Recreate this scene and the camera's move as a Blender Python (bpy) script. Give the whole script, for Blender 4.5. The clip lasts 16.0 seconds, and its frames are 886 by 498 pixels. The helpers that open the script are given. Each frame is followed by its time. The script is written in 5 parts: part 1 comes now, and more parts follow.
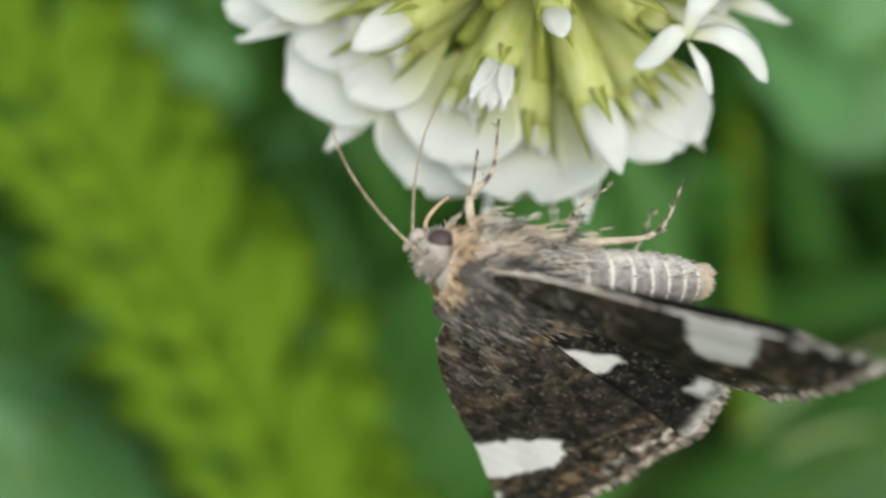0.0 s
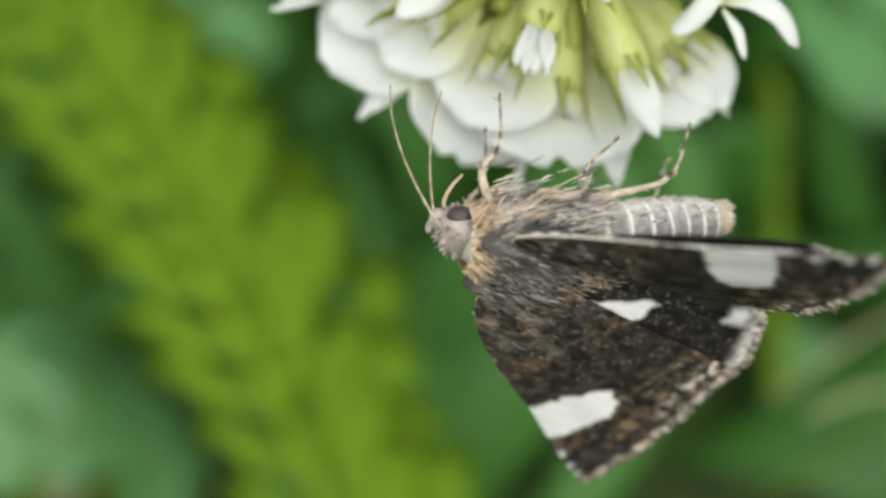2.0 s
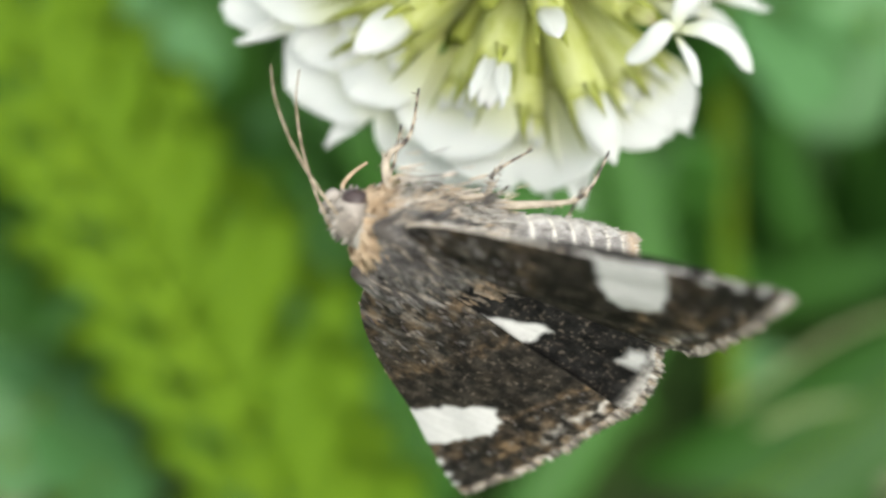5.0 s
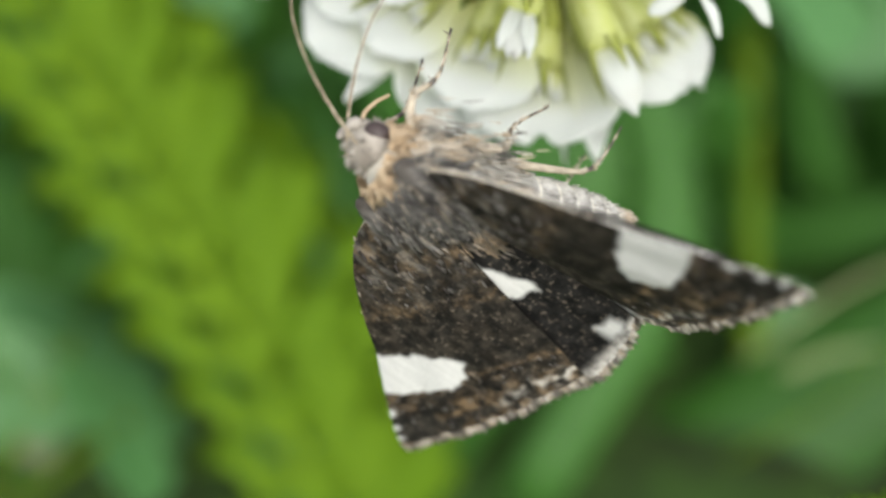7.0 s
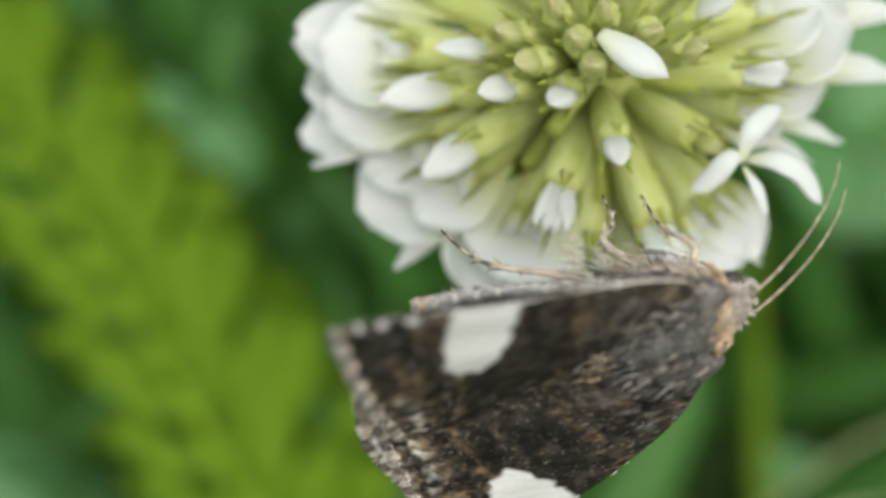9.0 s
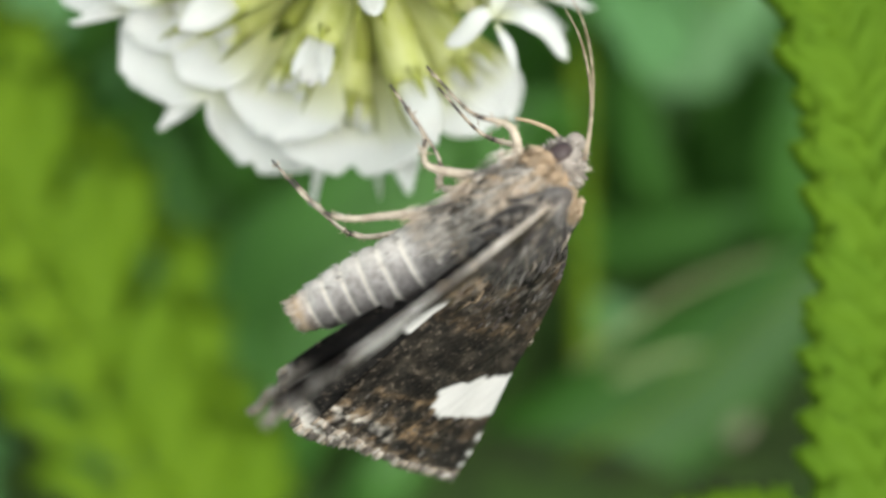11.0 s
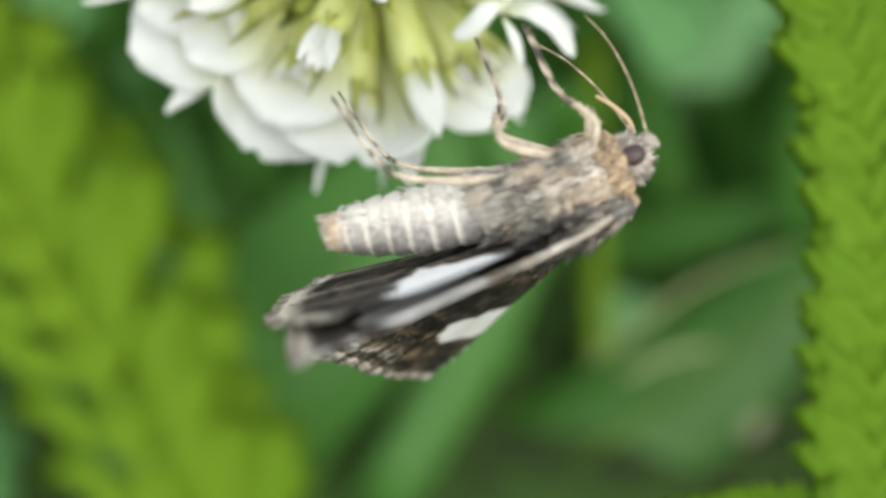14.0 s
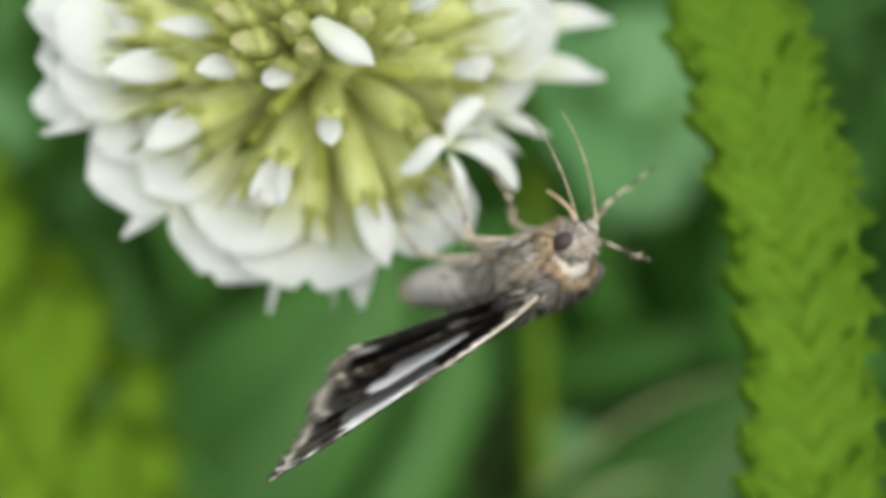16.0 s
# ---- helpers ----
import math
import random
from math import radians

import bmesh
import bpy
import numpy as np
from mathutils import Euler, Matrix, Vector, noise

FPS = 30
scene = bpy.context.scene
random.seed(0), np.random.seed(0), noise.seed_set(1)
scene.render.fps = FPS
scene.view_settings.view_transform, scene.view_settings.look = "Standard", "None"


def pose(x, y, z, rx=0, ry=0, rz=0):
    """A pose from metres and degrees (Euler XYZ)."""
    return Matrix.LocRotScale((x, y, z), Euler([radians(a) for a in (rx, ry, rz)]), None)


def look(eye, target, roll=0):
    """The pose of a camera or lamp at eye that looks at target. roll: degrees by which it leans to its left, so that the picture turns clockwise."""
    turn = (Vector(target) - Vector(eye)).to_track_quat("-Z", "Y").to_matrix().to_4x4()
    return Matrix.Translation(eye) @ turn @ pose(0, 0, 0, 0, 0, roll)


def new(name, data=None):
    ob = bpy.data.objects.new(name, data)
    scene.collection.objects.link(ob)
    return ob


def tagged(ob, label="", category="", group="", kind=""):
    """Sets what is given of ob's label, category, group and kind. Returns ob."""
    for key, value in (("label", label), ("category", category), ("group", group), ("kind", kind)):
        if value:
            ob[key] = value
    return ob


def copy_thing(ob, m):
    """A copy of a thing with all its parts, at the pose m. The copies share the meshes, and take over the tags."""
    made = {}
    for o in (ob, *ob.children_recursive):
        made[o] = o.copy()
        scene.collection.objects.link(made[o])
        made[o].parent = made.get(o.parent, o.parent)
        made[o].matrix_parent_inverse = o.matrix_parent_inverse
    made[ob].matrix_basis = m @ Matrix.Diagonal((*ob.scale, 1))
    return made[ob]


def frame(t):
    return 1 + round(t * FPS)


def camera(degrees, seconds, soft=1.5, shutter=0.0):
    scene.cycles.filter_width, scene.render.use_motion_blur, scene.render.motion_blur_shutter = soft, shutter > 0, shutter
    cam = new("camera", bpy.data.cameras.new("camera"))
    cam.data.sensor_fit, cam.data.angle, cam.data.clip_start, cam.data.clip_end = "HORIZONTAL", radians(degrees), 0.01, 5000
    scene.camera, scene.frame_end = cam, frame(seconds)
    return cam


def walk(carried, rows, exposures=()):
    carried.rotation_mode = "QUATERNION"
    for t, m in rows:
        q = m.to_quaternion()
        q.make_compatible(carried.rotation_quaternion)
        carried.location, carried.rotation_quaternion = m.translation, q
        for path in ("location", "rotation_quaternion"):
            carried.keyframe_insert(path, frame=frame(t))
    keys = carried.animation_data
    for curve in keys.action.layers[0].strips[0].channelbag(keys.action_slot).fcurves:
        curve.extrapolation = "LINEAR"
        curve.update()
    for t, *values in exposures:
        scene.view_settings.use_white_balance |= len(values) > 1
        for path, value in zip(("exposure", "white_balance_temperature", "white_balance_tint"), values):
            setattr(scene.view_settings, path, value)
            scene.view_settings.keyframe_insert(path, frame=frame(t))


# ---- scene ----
# Lengths below are in millimetres unless a name says otherwise; MM turns them into metres.
MM = 0.001
EYE = Vector((0.0, 0.0, 0.17261))
PITCH = -40.0

cam = camera(40.0, 16.0, soft=2.8)
cam.data.dof.use_dof = True
cam.data.dof.focus_distance = 0.0410
cam.data.dof.aperture_fstop = 27.0

CAMERA_TURNS = (
    (0, 50.00, -0.00, 0.00), (0.5, 48.07, -0.24, -0.29),
    (1, 46.79, -1.28, -1.53), (1.5, 51.33, -0.16, -0.19),
    (2, 48.15, 0.91, 1.09), (2.5, 47.17, 0.53, 0.63),
    (3, 47.36, -0.31, -0.37), (3.5, 49.87, -0.40, -0.48),
    (6, 48.28, -0.49, -0.58), (6.5, 48.15, 0.08, 0.10),
    (7, 46.30, 0.24, 0.29), (7.5, 46.57, 0.40, 0.48),
    (8, 47.35, -0.08, -0.10), (8.5, 53.85, 0.08, 0.10),
    (9, 53.59, 0.32, 0.38), (9.5, 50.69, -1.55, -1.84),
    (10, 48.19, -3.45, -4.12), (12.5, 46.70, -5.04, -6.04),
    (13, 48.85, -4.42, -5.29), (13.5, 49.38, -4.37, -5.23),
    (14, 46.78, -4.29, -5.12), (14.5, 48.70, -5.97, -7.16),
    (15, 52.40, -8.16, -9.84), (15.5, 54.70, -7.74, -9.32),
    (16, 53.04, -6.05, -7.26),
)
FLOWER_ROWS = (
    (0, 2.54, 44.23, 150.00, -37.8, 0.6, 0.0), (0.5, 2.63, 43.64, 150.51, -36.8, -1.7, 0.0),
    (1, 2.61, 43.83, 150.28, -38.0, -2.9, -0.1), (1.5, 2.25, 44.24, 149.61, -38.7, -0.2, -0.2),
    (2, 2.59, 45.21, 148.94, -39.4, 3.0, 3.8), (2.5, 2.70, 45.43, 148.73, -39.8, 3.7, 4.1),
    (3, 2.24, 45.04, 148.94, -40.2, 2.2, 3.3), (3.5, 2.39, 44.86, 149.43, -36.9, -0.5, 1.6),
    (6, 3.02, 45.42, 147.83, -36.9, 1.2, 3.9), (6.5, 3.08, 45.54, 147.68, -38.1, 2.6, 4.8),
    (7, 2.68, 45.88, 147.53, -38.8, 2.3, 4.9), (7.5, 1.36, 45.64, 147.55, -41.0, 3.7, 7.4),
    (7.8, 1.93, 46.37, 147.86, -42.5, 3.9, 6.1), (8, 2.02, 46.14, 146.97, -45.5, 4.5, 4.1),
    (8.2, 4.68, 45.24, 147.09, -42.1, -0.6, -0.5), (8.5, 3.65, 44.11, 146.54, -38.3, -0.8, -0.6),
    (8.8, 4.41, 42.98, 145.12, -38.3, -1.0, -1.2), (9, 4.75, 44.70, 147.54, -38.4, -1.2, -1.6),
    (9.5, 2.81, 44.82, 147.76, -39.7, -1.4, -1.0), (10, 2.64, 44.85, 147.52, -40.1, -2.0, -1.1),
    (12.5, 0.71, 48.16, 144.75, -44.7, 1.4, -0.2), (13, 1.03, 46.88, 146.16, -42.6, 0.7, -1.2),
    (13.5, 1.23, 46.49, 146.59, -39.2, -0.3, -1.3), (14, 1.86, 46.41, 146.27, -43.3, 0.8, -2.8),
    (14.5, 1.89, 46.83, 146.30, -40.8, -1.2, -2.1), (15, 2.42, 47.60, 145.82, -39.7, -1.9, -3.0),
    (15.5, 2.51, 47.57, 146.21, -38.1, -1.3, -2.6), (16, 2.29, 47.38, 145.85, -38.6, -0.5, -3.1),
)
LEFT_FORELEG = (
    (0, 0.00, -0.00, 0.00), (15.4, 0.00, -0.00, 0.00),
    (15.7, -62.60, -32.87, 21.77), (16, -139.91, -23.62, 64.80),
)
RIGHT_FORELEG = (
    (0, 0.00, -0.00, 0.00), (15.4, 0.00, -0.00, 0.00),
    (15.7, -32.41, -25.38, 13.02), (16, -78.00, -37.27, 43.33),
)
MIDLEG = ((0, 46), (7, 42), (7.8, 25), (8.5, 5), (9, 0), (15, 6), (16, 14))
HINDLEG = ((0, 10), (9.5, 11), (10, 6), (12.5, -14), (13, -15), (13.5, 8), (14, 0), (16, 0))
LEFT_FEELER = (
    (0, -46.03, 60.20, -72.69), (0.5, -8.85, 49.38, -14.46),
    (1, -22.96, 57.77, -36.19), (1.5, -44.51, 62.85, -67.94),
    (2, -48.53, 59.83, -77.18), (2.5, -48.12, 58.26, -78.07),
    (3, -34.95, 58.90, -55.28), (3.5, -20.08, 51.30, -32.96),
    (6, -32.23, 51.19, -54.38), (6.5, -37.75, 56.18, -61.64),
    (7, -41.69, 59.12, -66.35), (7.5, -24.88, 44.96, -42.72),
    (7.8, -27.84, 11.08, -49.23), (8.2, -11.24, 1.06, -15.57),
    (8.5, 1.43, 3.67, 2.00), (9, 22.73, 22.52, 39.74),
    (9.5, 75.04, 73.16, 97.28), (10, 42.50, 69.80, 59.35),
    (11.3, 10, 45, 0), (12.5, 0.0, 14.26, -66.0), (13, 0.0, 11.78, -60.0), (13.25, 15, 45, 0),
    (13.5, 44.63, 73.93, 58.81), (14, -67.30, 79.33, -80.31),
    (14.5, -71.55, 80.07, -84.07), (15, 3.72, 84.44, 4.19),
    (15.5, 93.32, 72.79, 117.82), (16, 8.57, 82.79, 9.93),
)
RIGHT_FEELER = (
    (0, -6.35, 39.78, -10.60), (0.5, 2.69, 24.14, 4.37),
    (1, 1.77, 24.33, 2.89), (1.5, -4.79, 41.08, -7.98),
    (2, -23.77, 53.94, -38.61), (2.5, -21.14, 49.71, -35.09),
    (3, -13.99, 46.21, -23.27), (3.5, -4.49, 32.32, -7.48),
    (6, -24.06, 48.25, -40.51), (6.5, -0.50, 32.83, -0.83),
    (7, -5.46, 43.09, -9.06), (7.5, -7.72, 30.85, -12.89),
    (7.8, -11.30, 21.64, -18.51), (8.2, 13.28, -0.77, 18.16),
    (8.5, 21.13, 0.92, 31.37), (9, 21.03, 20.71, 36.11),
    (9.5, 30.48, 58.81, 48.01), (10, 53.85, 72.81, 71.72),
    (11.3, 10, 45, 0), (12.5, 0.0, 25.22, -66.0), (13, 0.0, 25.24, -62.0), (13.25, 15, 50, 0),
    (13.5, 58.41, 77.58, 72.20), (14, -131.76, 70.41, -153.60),
    (14.5, -21.38, 66.54, -31.03), (15, -7.68, 64.63, -11.33),
    (15.5, -5.04, 49.47, -8.20), (16, -15.99, 76.92, -20.38),
)
LEAF_SWAY = ((0, 1.2), (9.5, 1.2), (10, 1.1), (12.5, 0.6), (13, 0.3), (13.5, 0.1), (14, 0.15), (14.5, 0.3), (15, 0.5), (15.5, -0.2), (16, 0))
STALK_WAY = (0.047, 0.981, 0.187)
MOTH_ROWS = (
    (0, 2.76, 29.92, 146.11, -111.4, -19.6, -176.0), (0.5, 2.47, 29.47, 146.43, -115.8, -14.3, -174.2),
    (1, 2.41, 29.36, 146.65, -110.6, -11.2, -173.7), (1.5, 1.75, 29.67, 146.30, -115.3, -16.3, -172.1),
    (2, 2.60, 30.84, 145.25, -108.4, -11.9, -172.0), (2.5, 2.50, 30.07, 145.91, -105.7, -9.9, -174.4),
    (3, 1.97, 29.61, 146.47, -108.6, -11.0, -176.2), (3.5, 1.42, 29.56, 146.75, -110.0, -14.8, -177.0),
    (6, 0.50, 30.11, 146.61, -101.4, -22.6, 179.6), (6.5, 0.51, 29.98, 146.26, -106.2, -28.8, -177.5),
    (7, 0.13, 29.76, 146.72, -107.5, -31.1, -179.0), (7.5, -0.95, 29.74, 147.34, -90.5, -41.6, 157.6),
    (7.8, -0.94, 30.54, 148.26, -23.3, -67.7, 130.6), (8, -0.47, 31.32, 148.06, 7.4, -65.4, 95.9),
    (8.2, 2.05, 31.40, 149.99, 0.5, -50.1, 85.3), (8.5, 1.90, 31.99, 148.33, 24.2, -52.1, 53.8),
    (8.8, 2.80, 27.98, 144.64, 84.8, -19.1, -1.2), (9, 5.60, 29.59, 148.02, 88.2, -4.6, 6.4),
    (9.2, 6.36, 29.17, 148.13, 124.0, 3.2, 19.3), (9.5, 5.94, 27.51, 146.39, 122.0, 2.7, 17.9),
    (10, 6.94, 27.55, 147.06, 118.9, -6.9, 18.0), (12.5, 5.21, 31.19, 145.63, 109.1, -49.6, 24.6),
    (13, 5.14, 31.75, 145.57, 115.6, -46.9, 21.7), (13.5, 5.04, 28.62, 146.05, 125.1, 0.9, 22.3),
    (14, 7.56, 28.89, 147.28, 145.2, -22.6, 6.9), (14.5, 8.55, 30.83, 146.30, 146.7, -29.3, 3.9),
    (15, 9.95, 33.25, 145.50, 141.6, -41.4, -2.9), (15.5, 11.11, 37.83, 143.06, 137.3, -54.0, -2.9),
    (16, 10.93, 36.41, 143.58, 166.4, -49.9, -44.5),
)
LEFT_WING = (
    (0, 17.38, 8.66, -8.13), (0.5, 19.90, 9.65, -1.52),
    (1, 15.18, 8.31, -7.41), (1.5, 21.83, 9.23, -2.67),
    (2, 16.92, 7.72, -8.25), (2.5, 13.39, 4.69, -10.46),
    (3, 17.01, 6.11, -7.09), (3.5, 15.21, 8.77, -2.26),
    (6, 7.30, 9.30, -9.43), (6.5, 10.73, 6.27, -9.54),
    (7, 16.22, 8.53, -5.77), (7.5, 16.21, 1.58, -2.15),
    (7.8, -19.99, -9.46, 6.93), (8, -9.04, -7.92, 2.94),
    (8.2, -15.41, 20.99, 4.59), (8.5, -12.39, 32.33, 9.45),
    (8.8, 14.14, -2.89, 16.68), (9, 25.60, -0.06, 28.28),
    (9.2, 12.43, -9.64, 27.02), (9.5, 12.43, -9.64, 27.02),
    (10, 16.18, -8.98, 21.82), (12.5, 14.95, 3.82, -1.65),
    (13, 11.47, 3.61, 0.38), (13.5, 10.20, -7.31, 27.89),
    (14, -1.20, -3.56, 7.83), (14.5, 0.12, -3.19, 8.55),
    (15, 10.09, -1.87, 3.86), (15.5, 18.98, 0.30, -2.58),
    (16, 18.84, -0.84, -14.05),
)
RIGHT_WING = (
    (0, -19.94, 8.87, -9.99), (0.5, -15.97, 6.31, -8.96),
    (1, -19.76, 6.06, -11.11), (1.5, -15.62, 6.69, -4.65),
    (2, -20.78, 7.38, -10.71), (2.5, -21.70, 4.22, -13.35),
    (3, -18.49, 2.48, -12.95), (3.5, -17.89, 4.57, -8.58),
    (6, -24.21, 6.62, -12.38), (6.5, -22.69, 5.18, -10.46),
    (7, -18.97, 5.32, -9.77), (7.5, -19.44, -4.74, -8.04),
    (7.8, 21.66, 54.23, -23.23), (8, 15.00, 46.61, -20.33),
    (8.2, 27.30, 19.48, -4.64), (8.5, 31.87, 20.67, 3.15),
    (8.8, 6.25, 1.21, -0.97), (9, 0.57, 0.08, -0.02),
    (9.2, -17.60, 5.39, 5.73), (9.5, -17.60, 5.39, 5.73),
    (10, -25.72, 0.43, 3.05), (12.5, -22.91, 5.69, -9.82),
    (13, -27.78, 7.32, -12.06), (13.5, -23.06, 0.87, 13.81),
    (14, -32.14, 6.28, -6.79), (14.5, -36.24, 6.93, -4.40),
    (15, -32.45, 7.40, -4.66), (15.5, -36.96, 7.33, -0.75),
    (16, -8.59, -0.00, -60.16),
)
LEFT_HIND = (
    (0, 15.64, 8.74, -10.11), (0.5, 18.16, 9.75, -3.53),
    (1, 13.45, 8.37, -9.38), (1.5, 20.09, 9.33, -4.67),
    (2, 15.18, 7.78, -10.20), (2.5, 11.67, 4.72, -12.32),
    (3, 15.28, 6.16, -9.00), (3.5, 13.47, 8.84, -4.24),
    (6, 5.56, 9.33, -11.43), (6.5, 9.01, 6.30, -11.45),
    (7, 14.48, 8.61, -7.75), (7.5, 14.49, 1.60, -3.92),
    (7.8, -21.73, -9.36, 5.50), (8, -10.78, -7.88, 1.46),
    (8.2, -17.24, 20.81, 2.22), (8.5, -14.40, 32.12, 6.66),
    (8.8, 12.42, -2.91, 15.04), (9, 23.88, -0.06, 26.56),
    (9.2, 10.68, -9.70, 25.60), (9.5, 10.68, -9.70, 25.60),
    (10, 14.45, -9.05, 20.37), (12.5, 13.22, 3.85, -3.48),
    (13, 9.75, 3.63, -1.45), (13.5, 8.47, -7.35, 26.39),
    (14, -2.93, -3.56, 6.22), (14.5, -1.60, -3.19, 6.93),
    (15, 8.37, -1.88, 2.20), (15.5, 17.26, 0.30, -4.31),
    (16, 17.12, -0.85, -15.74),
)
RIGHT_HIND = (
    (0, -18.21, 8.97, -8.00), (0.5, -14.24, 6.36, -7.05),
    (1, -18.03, 6.12, -9.20), (1.5, -13.89, 6.74, -2.73),
    (2, -19.05, 7.46, -8.77), (2.5, -19.98, 4.27, -11.51),
    (3, -16.77, 2.51, -11.16), (3.5, -16.17, 4.61, -6.73),
    (6, -22.48, 6.71, -10.46), (6.5, -20.97, 5.24, -8.59),
    (7, -17.24, 5.37, -7.89), (7.5, -17.71, -4.79, -6.46),
    (7.8, 24.42, 53.67, -19.28), (8, 17.44, 46.25, -16.84),
    (8.2, 29.09, 19.18, -2.33), (8.5, 33.66, 20.29, 5.50),
    (8.8, 7.97, 1.21, 0.78), (9, 2.29, 0.08, 1.70),
    (9.2, -15.88, 5.44, 7.62), (9.5, -15.88, 5.44, 7.62),
    (10, -24.00, 0.44, 4.78), (12.5, -21.18, 5.76, -7.93),
    (13, -26.05, 7.43, -10.12), (13.5, -21.34, 0.88, 15.56),
    (14, -30.41, 6.40, -4.88), (14.5, -34.51, 7.08, -2.47),
    (15, -30.73, 7.54, -2.72), (15.5, -35.23, 7.49, 1.20),
    (16, -6.88, -0.00, -58.44),
)


walk(cam, [(t, Matrix.Translation(EYE) @ pose(0, 0, 0, a, b, c)) for t, a, b, c in CAMERA_TURNS],
     [(0, 0.50), (0.5, 0.66), (1, 0.68), (1.5, 0.66), (2, 0.60), (2.5, 0.88), (3, 0.70), (3.5, 0.76), (6, 0.88), (6.5, 0.54), (7, 0.74), (7.5, 0.90),
      (8, 0.80), (8.5, 0.52), (9, 0.50), (9.5, 0.46), (10, 0.52), (12.5, 0.96), (13, 0.86), (13.5, 0.62), (14, 0.78), (14.5, 0.70), (15, 0.60), (15.5, 0.56), (16, 0.54)])

# ---- light: bright overcast daylight from above and behind the lens ----
world = bpy.data.worlds.new("sky")
scene.world = world
world.use_nodes = True
sky = world.node_tree.nodes.new("ShaderNodeTexSky")
sky.sky_type = "NISHITA"
sky.sun_disc = False
sky.sun_elevation = radians(43)
sky.sun_rotation = radians(160)
sky.air_density, sky.dust_density, sky.ozone_density = 1.0, 3.0, 1.0
back = world.node_tree.nodes["Background"]
back.inputs["Strength"].default_value = 0.15
cloud = world.node_tree.nodes.new("ShaderNodeHueSaturation")
cloud.inputs["Saturation"].default_value = 0.45
world.node_tree.links.new(sky.outputs["Color"], cloud.inputs["Color"])
world.node_tree.links.new(cloud.outputs["Color"], back.inputs["Color"])

sun_data = bpy.data.lights.new("sun", "SUN")
sun_data.energy, sun_data.angle, sun_data.color = 2.3, radians(150), (0.95, 0.98, 0.92)
sun = new("sun", sun_data)
sun.matrix_world = look((0.0, -0.40, 0.54), (0, 0.03, 0.14))


# ---- materials ----
class Nodes:
    """A short way to write a node material."""

    def __init__(self, name):
        self.mat = bpy.data.materials.new(name)
        self.mat.use_nodes = True
        self.tree = self.mat.node_tree
        self.bsdf = self.tree.nodes["Principled BSDF"]
        self.out = self.tree.nodes["Material Output"]

    def add(self, kind, **inputs):
        node = self.tree.nodes.new(kind)
        for key, value in inputs.items():
            self.put(node.inputs[key.replace("_", " ")], value)
        return node

    def put(self, socket, value):
        if isinstance(value, bpy.types.NodeSocket):
            self.tree.links.new(value, socket)
        else:
            socket.default_value = value

    def coords(self):
        return self.add("ShaderNodeTexCoord").outputs["Object"]

    def noise(self, scale, detail=4.0, rough=0.55, stretch=None):
        vector = self.coords()
        if stretch:
            m = self.add("ShaderNodeMapping", Vector=vector)
            m.inputs["Scale"].default_value = stretch
            vector = m.outputs["Vector"]
        n = self.add("ShaderNodeTexNoise", Vector=vector, Scale=scale, Detail=detail, Roughness=rough)
        return n.outputs["Fac"]

    def ramp(self, fac, *stops):
        r = self.add("ShaderNodeValToRGB", Fac=fac)
        while len(r.color_ramp.elements) < len(stops):
            r.color_ramp.elements.new(0.5)
        for e, (p, c) in zip(r.color_ramp.elements, stops):
            e.position, e.color = p, (*c, 1) if isinstance(c, tuple) else (c, c, c, 1)
        return r.outputs["Color"]

    def mix(self, fac, a, b, blend="MIX"):
        m = self.tree.nodes.new("ShaderNodeMix")
        m.data_type, m.blend_type = "RGBA", blend
        self.put(m.inputs[0], fac)
        self.put(m.inputs[6], a if isinstance(a, bpy.types.NodeSocket) else (*a, 1))
        self.put(m.inputs[7], b if isinstance(b, bpy.types.NodeSocket) else (*b, 1))
        return m.outputs[2]

    def math(self, op, a, b=0.5):
        m = self.tree.nodes.new("ShaderNodeMath")
        m.operation = op
        self.put(m.inputs[0], a)
        self.put(m.inputs[1], b)
        return m.outputs[0]

    def channels(self, name):
        a = self.tree.nodes.new("ShaderNodeAttribute")
        a.attribute_name = name
        s = self.add("ShaderNodeSeparateColor", Color=a.outputs["Color"])
        return s.outputs[0], s.outputs[1], s.outputs[2]

    def bump(self, height, strength, distance):
        b = self.add("ShaderNodeBump", Height=height, Strength=strength, Distance=distance)
        self.put(self.bsdf.inputs["Normal"], b.outputs["Normal"])
        return b.outputs["Normal"]

    def done(self, color, roughness=0.6, spec=0.3, through_light=0.0, through_color=None):
        self.put(self.bsdf.inputs["Base Color"], color if isinstance(color, bpy.types.NodeSocket) else (*color, 1))
        self.put(self.bsdf.inputs["Roughness"], roughness)
        self.put(self.bsdf.inputs["Specular IOR Level"], spec)
        if through_light:
            t = self.add("ShaderNodeBsdfTranslucent")
            c = through_color or color
            self.put(t.inputs["Color"], c if isinstance(c, bpy.types.NodeSocket) else (*c, 1))
            m = self.add("ShaderNodeMixShader", Fac=through_light)
            self.tree.links.new(self.bsdf.outputs[0], m.inputs[1])
            self.tree.links.new(t.outputs[0], m.inputs[2])
            self.tree.links.new(m.outputs[0], self.out.inputs["Surface"])
        return self.mat


